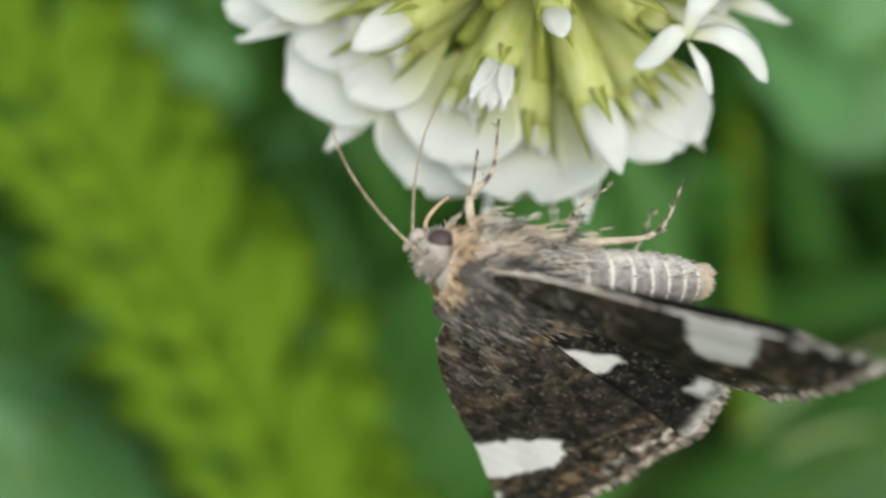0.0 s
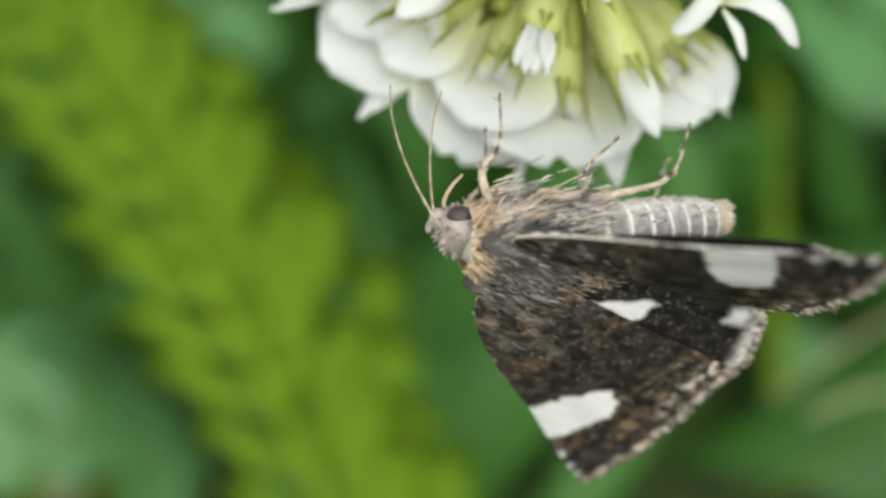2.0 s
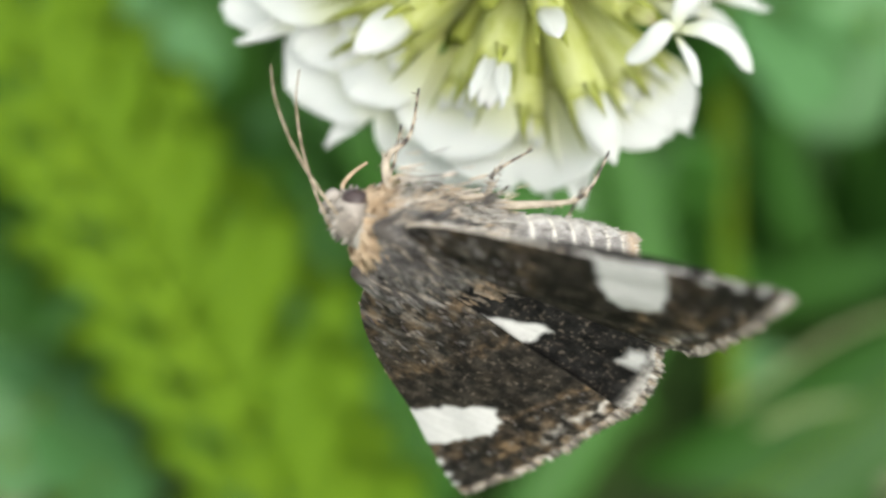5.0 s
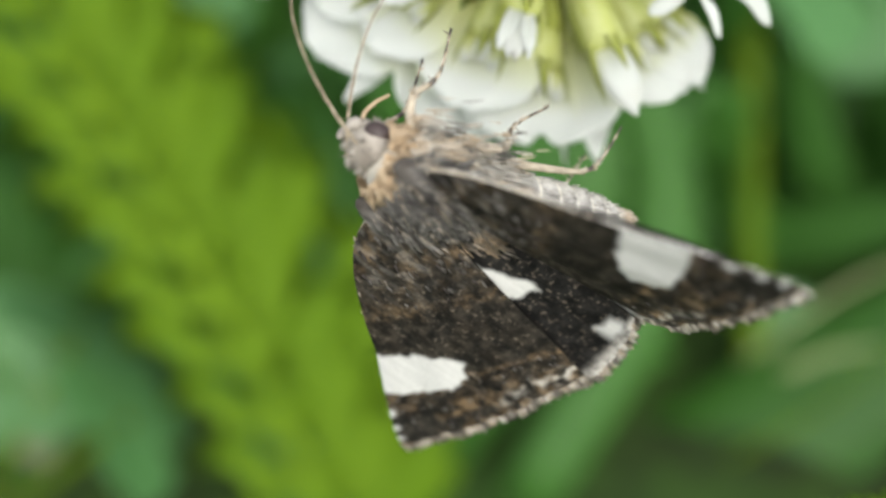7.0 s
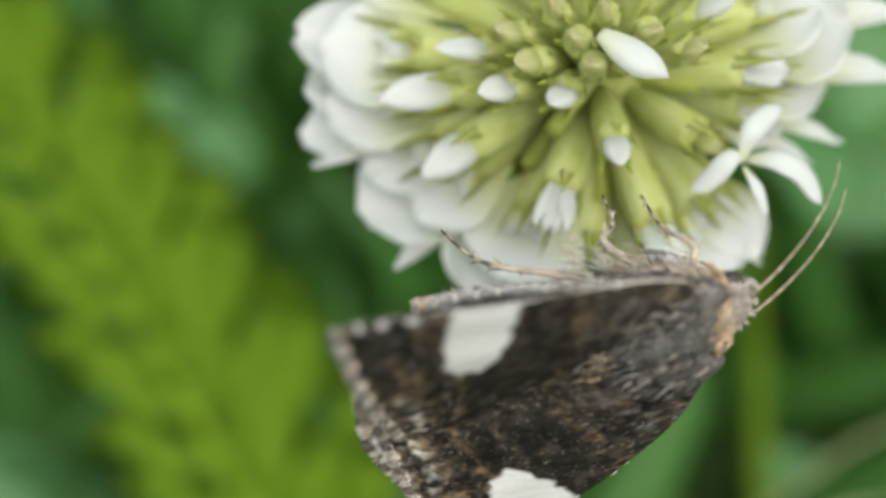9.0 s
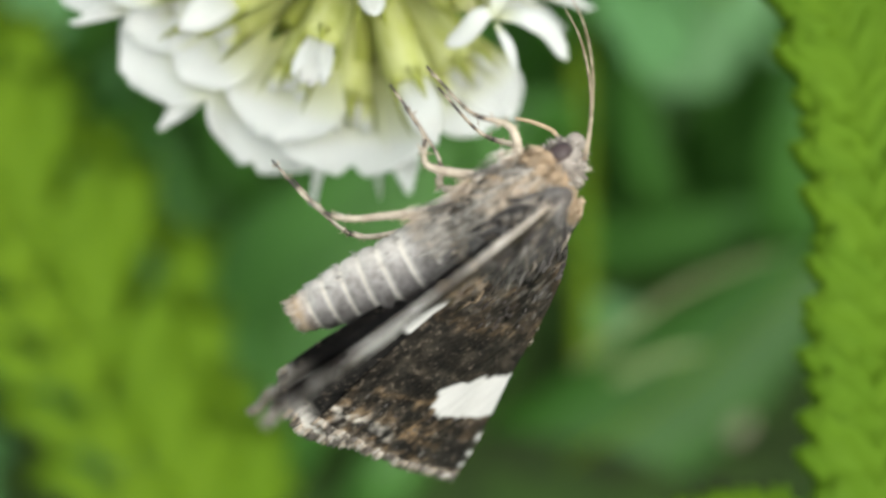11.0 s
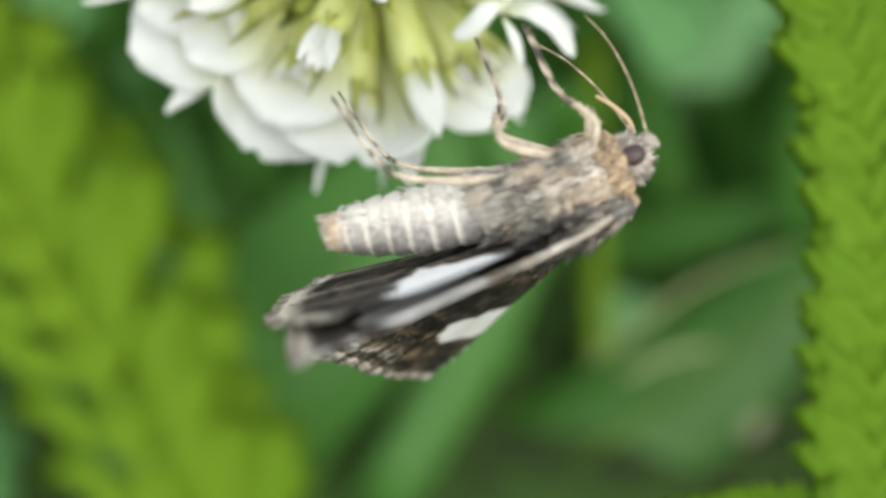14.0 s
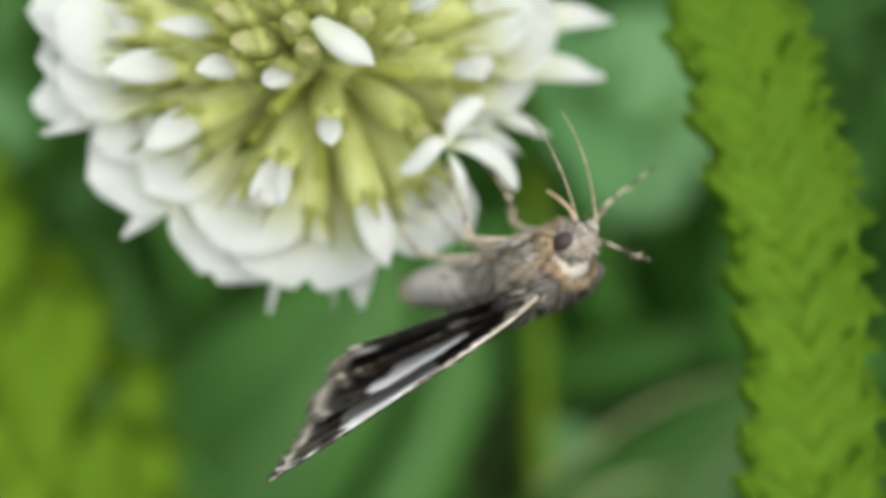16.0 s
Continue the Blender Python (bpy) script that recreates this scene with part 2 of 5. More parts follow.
def leaf_material(name, dark, light, scale=300.0, rough=0.55, glow=0.35, spec=0.3):
    n = Nodes(name)
    big = n.noise(scale * 0.25, 3.0)
    fine = n.noise(scale * 6.0, 5.0)
    rnd = n.add("ShaderNodeObjectInfo").outputs["Random"]
    c = n.mix(n.ramp(big, (0.3, 0.0), (0.7, 1.0)), dark, light)
    c = n.mix(n.math("MULTIPLY", fine, 0.35), c, tuple(v * 0.55 for v in dark))
    c = n.mix(n.math("MULTIPLY", rnd, 0.3), c, light)
    n.bump(fine, 0.3, 0.0001)
    return n.done(c, rough, spec, glow)


def petal_material():
    n = Nodes("clover_petal")
    r, g, b = n.channels("tint")
    veins = n.noise(900.0, 4.0, 0.6, (2.2, 2.2, 0.5))
    mott = n.noise(260.0, 3.0)
    c = n.mix(n.ramp(mott, (0.3, 0.0), (0.7, 1.0)), (0.70, 0.72, 0.69), (0.77, 0.785, 0.755))
    c = n.mix(n.math("MULTIPLY", n.ramp(veins, (0.45, 0.0), (0.75, 1.0)), 0.22), c, (0.73, 0.77, 0.70))
    c = n.mix(r, c, (0.66, 0.69, 0.24))
    c = n.mix(b, c, (0.36, 0.38, 0.07))
    c = n.mix(g, c, (0.34, 0.23, 0.12))
    n.bump(veins, 0.25, 0.0001)
    return n.done(c, 0.5, 0.25, 0.5)


def calyx_material():
    n = Nodes("clover_calyx")
    r, g, b = n.channels("tint")
    fine = n.noise(1500.0, 4.0, 0.6, (1.5, 1.5, 0.4))
    c = n.mix(n.ramp(fine, (0.35, 0.0), (0.7, 1.0)), (0.51, 0.555, 0.145), (0.71, 0.745, 0.37))
    c = n.mix(r, c, (0.33, 0.37, 0.055))
    n.bump(fine, 0.3, 0.0001)
    return n.done(c, 0.5, 0.3, 0.35)


def wing_material(name, dark, brown, pale, white):
    """Scaled wing: dark ground, rusty mottling, pale dusting and white marks by the pattern's three channels."""
    n = Nodes(name)
    w, b, p = n.channels("pattern")
    speck = n.noise(4200.0, 3.0, 0.6, (0.5, 1.3, 1.0))
    clump = n.noise(1500.0, 5.0, 0.7)
    wide = n.noise(420.0, 4.0, 0.6)
    hair = n.noise(2600.0, 3.0, 0.6, (0.16, 1.3, 1.0))
    c = n.mix(n.ramp(clump, (0.36, 0.0), (0.66, 1.0)), tuple(v * 0.8 for v in dark), tuple(v * 2.3 for v in dark))
    c = n.mix(n.math("MULTIPLY", n.ramp(hair, (0.50, 0.0), (0.72, 1.0)), 0.10), c, tuple(v * 3.2 for v in dark))
    patch = n.noise(850.0, 5.0, 0.65, (0.8, 1.1, 1.0))
    c = n.mix(1.0, c, n.ramp(patch, (0.36, 0.38), (0.60, 1.0)), "MULTIPLY")
    rust = n.mix(n.ramp(wide, (0.4, 0.0), (0.6, 1.0)), brown, tuple(v * 0.62 for v in brown))
    bf = n.math("MULTIPLY", b, n.ramp(clump, (0.38, 0.0), (0.56, 1.0)))
    c = n.mix(bf, c, rust)
    fleck = n.math("MULTIPLY", n.ramp(speck, (0.54, 0.0), (0.68, 1.0)), n.math("MULTIPLY", b, n.ramp(wide, (0.42, 0.0), (0.58, 0.9))))
    c = n.mix(fleck, c, (0.30, 0.235, 0.18))
    grain = n.noise(5200.0, 2.0, 0.5)
    c = n.mix(n.math("MULTIPLY", n.ramp(grain, (0.59, 0.0), (0.67, 1.0)), 0.42), c, (0.21, 0.172, 0.130))
    holes = n.math("MULTIPLY", n.ramp(speck, (0.30, 1.0), (0.42, 0.0)), 0.55)
    c = n.mix(holes, c, tuple(v * 0.45 for v in dark))
    mottle = n.noise(2100.0, 2.5, 0.55, (0.8, 1.0, 1.0))
    c = n.mix(1.0, c, n.ramp(mottle, (0.40, 0.34), (0.56, 1.0)), "MULTIPLY")
    pf = n.math("MULTIPLY", p, n.ramp(clump, (0.32, 0.15), (0.50, 1.0)))
    c = n.mix(pf, c, n.mix(n.ramp(speck, (0.35, 0.0), (0.65, 1.0)), pale, tuple(min(0.85, v * 1.45) for v in pale)))
    streak = n.mix(n.ramp(hair, (0.35, 0.0), (0.7, 1.0)), white, tuple(v * 0.88 for v in white))
    c = n.mix(w, c, streak)
    n.bump(n.mix(0.5, n.ramp(speck, (0.2, 0.0), (0.8, 1.0)), n.ramp(clump, (0.2, 0.0), (0.8, 1.0))), 0.6, 0.00014)
    return n.done(c, 0.72, 0.14, 0.08)


def fuzz_material(name, a, b, scale=1600.0, rough=0.75):
    n = Nodes(name)
    k = n.noise(scale, 4.0, 0.6)
    r, g, p = n.channels("tint")
    c = n.mix(n.ramp(k, (0.35, 0.0), (0.65, 1.0)), a, b)
    c = n.mix(r, c, (0.66, 0.62, 0.54))
    c = n.mix(g, c, (0.46, 0.32, 0.18))
    c = n.mix(p, c, (0.05, 0.042, 0.038))
    n.bump(k, 0.5, 0.0001)
    return n.done(c, rough, 0.2)


def ground_material():
    n = Nodes("mossy_soil")
    a, b = n.noise(90.0, 6.0, 0.65), n.noise(14.0, 4.0)
    c = n.mix(n.ramp(a, (0.4, 0.0), (0.62, 1.0)), (0.011, 0.017, 0.004), (0.026, 0.056, 0.008))
    c = n.mix(n.ramp(b, (0.42, 0.0), (0.6, 1.0)), c, (0.026, 0.064, 0.010))
    n.bump(a, 0.8, 0.004)
    return n.done(c, 0.9, 0.2)


M_PETAL = petal_material()
M_CALYX = calyx_material()
M_WING = wing_material("moth_wing_upper", (0.0185, 0.0166, 0.0132), (0.215, 0.145, 0.078), (0.42, 0.39, 0.34), (0.56, 0.555, 0.525))
M_HIND = wing_material("moth_hindwing_upper", (0.010, 0.0095, 0.0085), (0.05, 0.038, 0.03), (0.42, 0.40, 0.36), (0.60, 0.595, 0.56))
M_UNDER = wing_material("moth_wing_under", (0.040, 0.035, 0.031), (0.17, 0.13, 0.09), (0.62, 0.54, 0.44), (0.90, 0.90, 0.89))
M_THORAX = fuzz_material("moth_thorax_scales", (0.030, 0.0285, 0.027), (0.135, 0.128, 0.120))
M_BODY = fuzz_material("moth_grey_scales", (0.28, 0.26, 0.235), (0.56, 0.53, 0.48))
M_ABDOMEN = fuzz_material("moth_abdomen_scales", (0.31, 0.29, 0.265), (0.62, 0.59, 0.55), 4200.0)
M_TAN = fuzz_material("moth_tan_scales", (0.34, 0.23, 0.13), (0.60, 0.46, 0.31))
M_LEG = fuzz_material("moth_leg_scales", (0.26, 0.19, 0.115), (0.50, 0.41, 0.29), 2600.0)
M_PALE = fuzz_material("moth_pale_scales", (0.45, 0.42, 0.36), (0.80, 0.78, 0.72), 2600.0)
M_EYE = Nodes("moth_eye").done((0.040, 0.026, 0.024), 0.4, 0.35)
M_FEATHER = leaf_material("feathery_leaf", (0.080, 0.180, 0.006), (0.150, 0.275, 0.011), 500.0, 0.65, 0.35, 0.15)
M_FROND = leaf_material("yellow_green_frond", (0.102, 0.208, 0.007), (0.180, 0.302, 0.012), 300.0, 0.65, 0.4, 0.15)
M_STEM = leaf_material("olive_stem", (0.064, 0.122, 0.004), (0.094, 0.155, 0.007), 300.0, 0.6, 0.1, 0.1)
M_BLADE = leaf_material("grass_blade", (0.034, 0.115, 0.015), (0.056, 0.165, 0.023), 120.0, 0.5, 0.3)
M_DEEP = leaf_material("deep_green_blade", (0.017, 0.070, 0.004), (0.030, 0.104, 0.008), 120.0, 0.5, 0.25)
M_CLOVER = leaf_material("clover_leaf", (0.058, 0.168, 0.045), (0.112, 0.268, 0.085), 120.0, 0.5, 0.25, 0.4)
M_PALEBLADE = leaf_material("pale_dry_grass", (0.17, 0.22, 0.08), (0.27, 0.31, 0.14), 200.0, 0.6, 0.2)
M_DRY = leaf_material("dry_brown_leaf", (0.13, 0.14, 0.07), (0.19, 0.195, 0.115), 200.0, 0.7, 0.1)
M_SOIL = ground_material()


# ---- mesh building ----
class Soup:
    """Vertices in mm, faces and a colour per vertex, gathered into one mesh."""

    def __init__(self):
        self.v, self.f, self.c, self.m = [], [], [], []

    def add(self, verts, faces, colour=(0, 0, 0), slot=0):
        verts = np.asarray(verts, float)
        start = sum(len(a) for a in self.v)
        self.v.append(verts)
        colour = np.asarray(colour, float)
        self.c.append(np.broadcast_to(colour, (len(verts), 3)) if colour.ndim == 1 else colour)
        self.f += [tuple(i + start for i in face) for face in faces]
        self.m += [slot] * len(faces)
        return self

    def mesh(self, name, mats, attribute="tint"):
        me = bpy.data.meshes.new(name)
        me.from_pydata((np.concatenate(self.v) * MM).tolist(), [], self.f)
        for mat in mats if isinstance(mats, (list, tuple)) else [mats]:
            me.materials.append(mat)
        me.polygons.foreach_set("material_index", self.m)
        me.polygons.foreach_set("use_smooth", [True] * len(self.f))
        col = np.concatenate(self.c)
        a = me.attributes.new(attribute, "FLOAT_COLOR", "POINT")
        a.data.foreach_set("color", np.concatenate([col, np.ones((len(col), 1))], 1).astype(np.float32).ravel())
        me.update()
        return me


def part(name, soup, mats, parent, label="", attribute="tint", at=None):
    ob = new(name, soup.mesh(name, mats, attribute) if isinstance(soup, Soup) else soup)
    ob.parent = parent
    if at is not None:
        ob.matrix_basis = at
    if label:
        ob["label"] = label
    return ob


def thing(name, label, category, group="", kind="", at=None):
    ob = tagged(new(name), label, category, group, kind)
    ob.empty_display_size = 0.002
    if at is not None:
        ob.matrix_basis = at
    return ob


def quads(n, m, start=0, flip=False):
    out = []
    for i in range(n - 1):
        for j in range(m - 1):
            a = start + i * m + j
            q = (a, a + 1, a + m + 1, a + m)
            out.append(q[::-1] if flip else q)
    return out


def shell(p, thick):
    """A thin closed sheet from a grid of points (n, m, 3)."""
    n, m = p.shape[:2]
    nor = np.cross(np.gradient(p, axis=1), np.gradient(p, axis=0))
    nor /= np.linalg.norm(nor, axis=2, keepdims=True) + 1e-9
    low = p - nor * thick
    verts = np.concatenate([p.reshape(-1, 3), low.reshape(-1, 3)])
    k = n * m
    faces = quads(n, m, 0, True) + quads(n, m, k)
    ring = [j for j in range(m)] + [i * m + m - 1 for i in range(1, n)] + [(n - 1) * m + j for j in range(m - 2, -1, -1)] + [i * m for i in range(n - 2, 0, -1)]
    for a, b in zip(ring, ring[1:] + ring[:1]):
        faces.append((a, b, b + k, a + k))
    return verts, faces


def smooth_path(points, n):
    """A Catmull-Rom curve through points, as n places."""
    p = np.asarray(points, float)
    p = np.concatenate([[2 * p[0] - p[1]], p, [2 * p[-1] - p[-2]]])
    out = []
    for u in np.linspace(0, len(p) - 3 - 1e-6, n):
        i = int(u)
        t = u - i
        a, b, c, d = p[i:i + 4]
        out.append(0.5 * (2 * b + (c - a) * t + (2 * a - 5 * b + 4 * c - d) * t * t + (3 * b - a - 3 * c + d) * t ** 3))
    return np.array(out)


def tube(path, radii, sides=8):
    path = np.asarray(path, float)
    n = len(path)
    radii = np.broadcast_to(np.asarray(radii, float), (n,)) if np.ndim(radii) < 2 else np.asarray(radii)
    tan = np.gradient(path, axis=0)
    tan /= np.linalg.norm(tan, axis=1, keepdims=True) + 1e-9
    ref = np.array([0.31, 0.17, 0.94]) if abs(tan[0, 2]) < 0.9 else np.array([0.94, 0.17, 0.31])
    verts = []
    for q, t, r in zip(path, tan, radii):
        x = np.cross(ref, t)
        x /= np.linalg.norm(x) + 1e-9
        y = np.cross(t, x)
        for k in range(sides):
            a = 2 * math.pi * k / sides
            verts.append(q + r * (math.cos(a) * x + math.sin(a) * y))
    faces = []
    for i in range(n - 1):
        for k in range(sides):
            a, b = i * sides + k, i * sides + (k + 1) % sides
            faces.append((a, b, b + sides, a + sides))
    faces.append(tuple(range(sides))[::-1])
    faces.append(tuple(range((n - 1) * sides, n * sides)))
    return np.array(verts), faces


def ball(centre, radii, rings=14, sides=20):
    verts, faces = [], []
    for i in range(rings + 1):
        a = math.pi * (i + 0.02) / (rings + 0.04)
        for k in range(sides):
            b = 2 * math.pi * k / sides
            verts.append((centre[0] + radii[0] * math.cos(a), centre[1] + radii[1] * math.sin(a) * math.cos(b), centre[2] + radii[2] * math.sin(a) * math.sin(b)))
    for i in range(rings):
        for k in range(sides):
            a, b = i * sides + k, i * sides + (k + 1) % sides
            faces.append((a, a + sides, b + sides, b))
    faces.append(tuple(range(sides)))
    faces.append(tuple(range(rings * sides, (rings + 1) * sides))[::-1])
    return np.array(verts), faces


def hairs(soup, rng, roots, ways, length, width, colour=(0, 0, 0)):
    """Slim three-sided scales and hairs standing on a body."""
    for r, w in zip(roots, ways):
        ln = length * rng.uniform(0.6, 1.25)
        w = w / (np.linalg.norm(w) + 1e-9)
        side = np.cross(w, rng.normal(size=3))
        side /= np.linalg.norm(side) + 1e-9
        up = np.cross(side, w)
        b = width * rng.uniform(0.7, 1.3)
        bend = up * ln * rng.uniform(-0.15, 0.15)
        v = [r + side * b * 0.5, r - side * b * 0.5, r + up * b * 0.4, r + w * ln * 0.6 + bend + side * b * 0.45, r + w * ln * 0.6 + bend - side * b * 0.45, r + w * ln]
        soup.add(v, [(0, 1, 4, 3), (3, 4, 5), (1, 2, 4), (2, 0, 3), (2, 5, 4), (2, 3, 5)], colour)
    return soup


def frame_to(z, x_hint):
    z = np.asarray(z, float) / np.linalg.norm(z)
    x = np.asarray(x_hint, float) - np.dot(x_hint, z) * z
    x /= np.linalg.norm(x) + 1e-9
    return np.stack([x, np.cross(z, x), z], 1)


def pose_of(rot, place):
    m = Matrix(np.asarray(rot).tolist()).to_4x4()
    m.translation = Vector(place) * MM
    return m


# The way in which the lens looks at rest: right, away and up.
AWAY = np.array([0.0, math.cos(radians(PITCH)), math.sin(radians(PITCH))])
UP = np.array([0.0, -math.sin(radians(PITCH)), math.cos(radians(PITCH))])
RIGHT = np.array([1.0, 0.0, 0.0])


REACH = 1.2812


def sight(h, v, near):
    """A place in mm, by its offset to the right and upwards from the lens at rest, in parts of near, and REACH times near ahead."""
    return np.array(EYE) * 1000 + near * (REACH * AWAY + h * RIGHT + v * UP)


# ---- ground ----
def build_ground():
    s = Soup()
    n = 90
    u = np.linspace(-1, 1, n)
    r = np.sign(u) * (np.abs(u) ** 5 * 400000 + np.abs(u) * 400)
    x, y = np.meshgrid(r, r + 120)
    z = np.array([[noise.noise((a * 0.02, b * 0.02, 0.0)) * 3.0 for a, b in zip(p, q)] for p, q in zip(x, y)])
    s.add(np.stack([x, y, z], 2).reshape(-1, 3), quads(n, n))
    tagged(part("ground", s, M_SOIL, None), "dark mossy soil under the meadow plants", "ground", kind="structure")


# ---- white clover head ----
AXIS = np.array([0.03, -0.94, 0.34])
AXIS = AXIS / np.linalg.norm(AXIS)
CORE = np.array([1.2, 0.8, 1.2])


def petal_grid(length, width, fold, curl, start, n=12, m=9, notch=0.08, twist=0.0, tipw=0.5, broad=False):
    """A petal that rises along z from start and bends towards +x."""
    s = np.linspace(0, 1, n) if not broad else 1 - (1 - np.linspace(0, 1, n)) ** 1.7
    phi = curl * s ** 1.4
    ds = np.diff(s) * length
    cx = np.concatenate([[0], np.cumsum(np.sin(phi[1:]) * ds)])
    cz = np.concatenate([[0], np.cumsum(np.cos(phi[1:]) * ds)])
    if broad:
        half = width / 2 * (0.34 + 0.66 * np.clip(s / 0.55, 0, 1) ** 0.9) * np.sqrt(np.clip(1 - (np.clip(s - 0.5, 0, 1) / 0.515) ** 2.4, 0.004, 1))
    else:
        half = width / 2 * (0.25 + 0.75 * np.sin(np.pi * np.clip(s * 0.8, 0, 1)) ** 0.9) * (1 - (1 - tipw) * s ** 6)
    w = np.linspace(-1, 1, m)
    p = np.zeros((n, m, 3))
    for i in range(n):
        for j in range(m):
            a = w[j]
            round_end = 1 - (0.10 if broad else 0.22) * s[i] ** 3 * a * a - 0.8 * notch * s[i] ** 4 * math.exp(-(a * 2.1) ** 2)
            depth = fold * half[i] * a * a
            ruffle = width * s[i] ** 2 * (0.035 * math.sin(4 * a + 4 * s[i] + twist * 9 + length * 7) + 0.012 * math.sin(9 * a + width * 9))
            nx, nz = math.cos(phi[i]), -math.sin(phi[i])
            p[i, j] = (start[0] + cx[i] * round_end - (depth + ruffle) * nx, start[1] + half[i] * a * (1 - 0.25 * abs(fold) * a * a) + twist * s[i] ** 2 * length * 0.4, start[2] + cz[i] * round_end - (depth + ruffle) * nz)
    return p


def petal(name, grid, parent, green, brown=0.0, thick=0.09):
    v, f = shell(grid, thick)
    n, m = grid.shape[:2]
    s = np.repeat(np.linspace(0, 1, n), m)
    t = np.clip(green - s * 1.85, 0, 0.9)
    c = np.stack([t, np.full(n * m, brown) * np.clip(s * 3 - 2, 0, 1), 0 * s], 1)
    return part(name, Soup().add(v, f, np.concatenate([c, c])), M_PETAL, parent)


def bud_soup(length, radius, z0, rng, fork=False, bend=0.0, green=False):
    """A closed flower: the folded standard, a slim teardrop with a crease and lips."""
    n, sides = 12, 14
    verts, cols = [], []
    for i in range(n):
        s = i / (n - 1)
        r = radius * (0.55 + 0.75 * math.sin(math.pi * min(1, 0.12 + s * 0.66)) ** 1.1 - 0.35) * (1 - s ** 8 * 0.75)
        for k in range(sides):
            a = 2 * math.pi * k / sides
            crease = 1 - 0.28 * math.exp(-((a - math.pi) / 0.55) ** 2)
            flat = 1 - 0.28 * abs(math.cos(a))
            fk = (0.20 * length * abs(math.sin(a)) * s ** 4) if fork else 0.06 * length * math.cos(a) * s ** 3
            verts.append((r * math.cos(a) * crease * flat + bend * s * s * length, r * math.sin(a) * crease * 1.1 * (1 + (0.5 * s ** 4 if fork else 0)), z0 + length * s + fk))
            cols.append((1.0 - 0.4 * s if green else max(0.0, 0.95 - 1.7 * s), (0.9 if green else 0.25) * rng.random() * max(0, 3 * s - 2.2), 0.75 - 0.5 * s if green else 0))
    faces = []
    for i in range(n - 1):
        for k in range(sides):
            a, b = i * sides + k, i * sides + (k + 1) % sides
            faces.append((a, b, b + sides, a + sides))
    faces += [tuple(range(sides))[::-1], tuple(range((n - 1) * sides, n * sides))]
    return Soup().add(verts, faces, np.array(cols))


def calyx_soup(length, radius, rng):
    """Flower stalk and green cup with five slim teeth; its colour deepens on the teeth."""
    s = Soup()
    z = np.array([-1.6, -0.6, 0.0, 0.25, 0.6, 0.9, 1.0]) * length
    rad = np.array([0.42, 0.45, 0.55, 0.85, 1.0, 1.02, 0.96]) * radius
    v, f = tube(np.stack([0 * z, 0 * z, z], 1), rad, 10)
    deep = np.repeat(np.array([0.9, 0.85, 0.6, 0.25, 0.08, 0.15, 0.35]), 10)
    s.add(v, f, np.stack([deep, 0 * deep, 0 * deep], 1))
    for k in range(5):
        a = 2 * math.pi * (k + 0.5) / 5
        e, t = np.array([math.cos(a), math.sin(a), 0]), np.array([-math.sin(a), math.cos(a), 0])
        ln = radius * rng.uniform(1.5, 2.3)
        b = e * radius * 0.95 + np.array([0, 0, length * 0.93])
        tip = e * radius * rng.uniform(1.1, 1.45) + np.array([0, 0, length + ln])
        mid = (b + tip) / 2 + e * 0.05
        w = radius * 0.36
        vv = [b + t * w, b - t * w, mid + t * w * 0.55, mid - t * w * 0.55, tip, b - e * 0.12, mid - e * 0.10]
        ff = [(0, 2, 3, 1), (2, 4, 3), (0, 5, 6, 2), (5, 1, 3, 6), (2, 6, 4), (6, 3, 4)]
        s.add(vv, ff, [(0.4, 0, 0), (0.4, 0, 0), (0.8, 0, 0), (0.8, 0, 0), (1, 0, 0), (0.4, 0, 0), (0.8, 0, 0)])
    return s


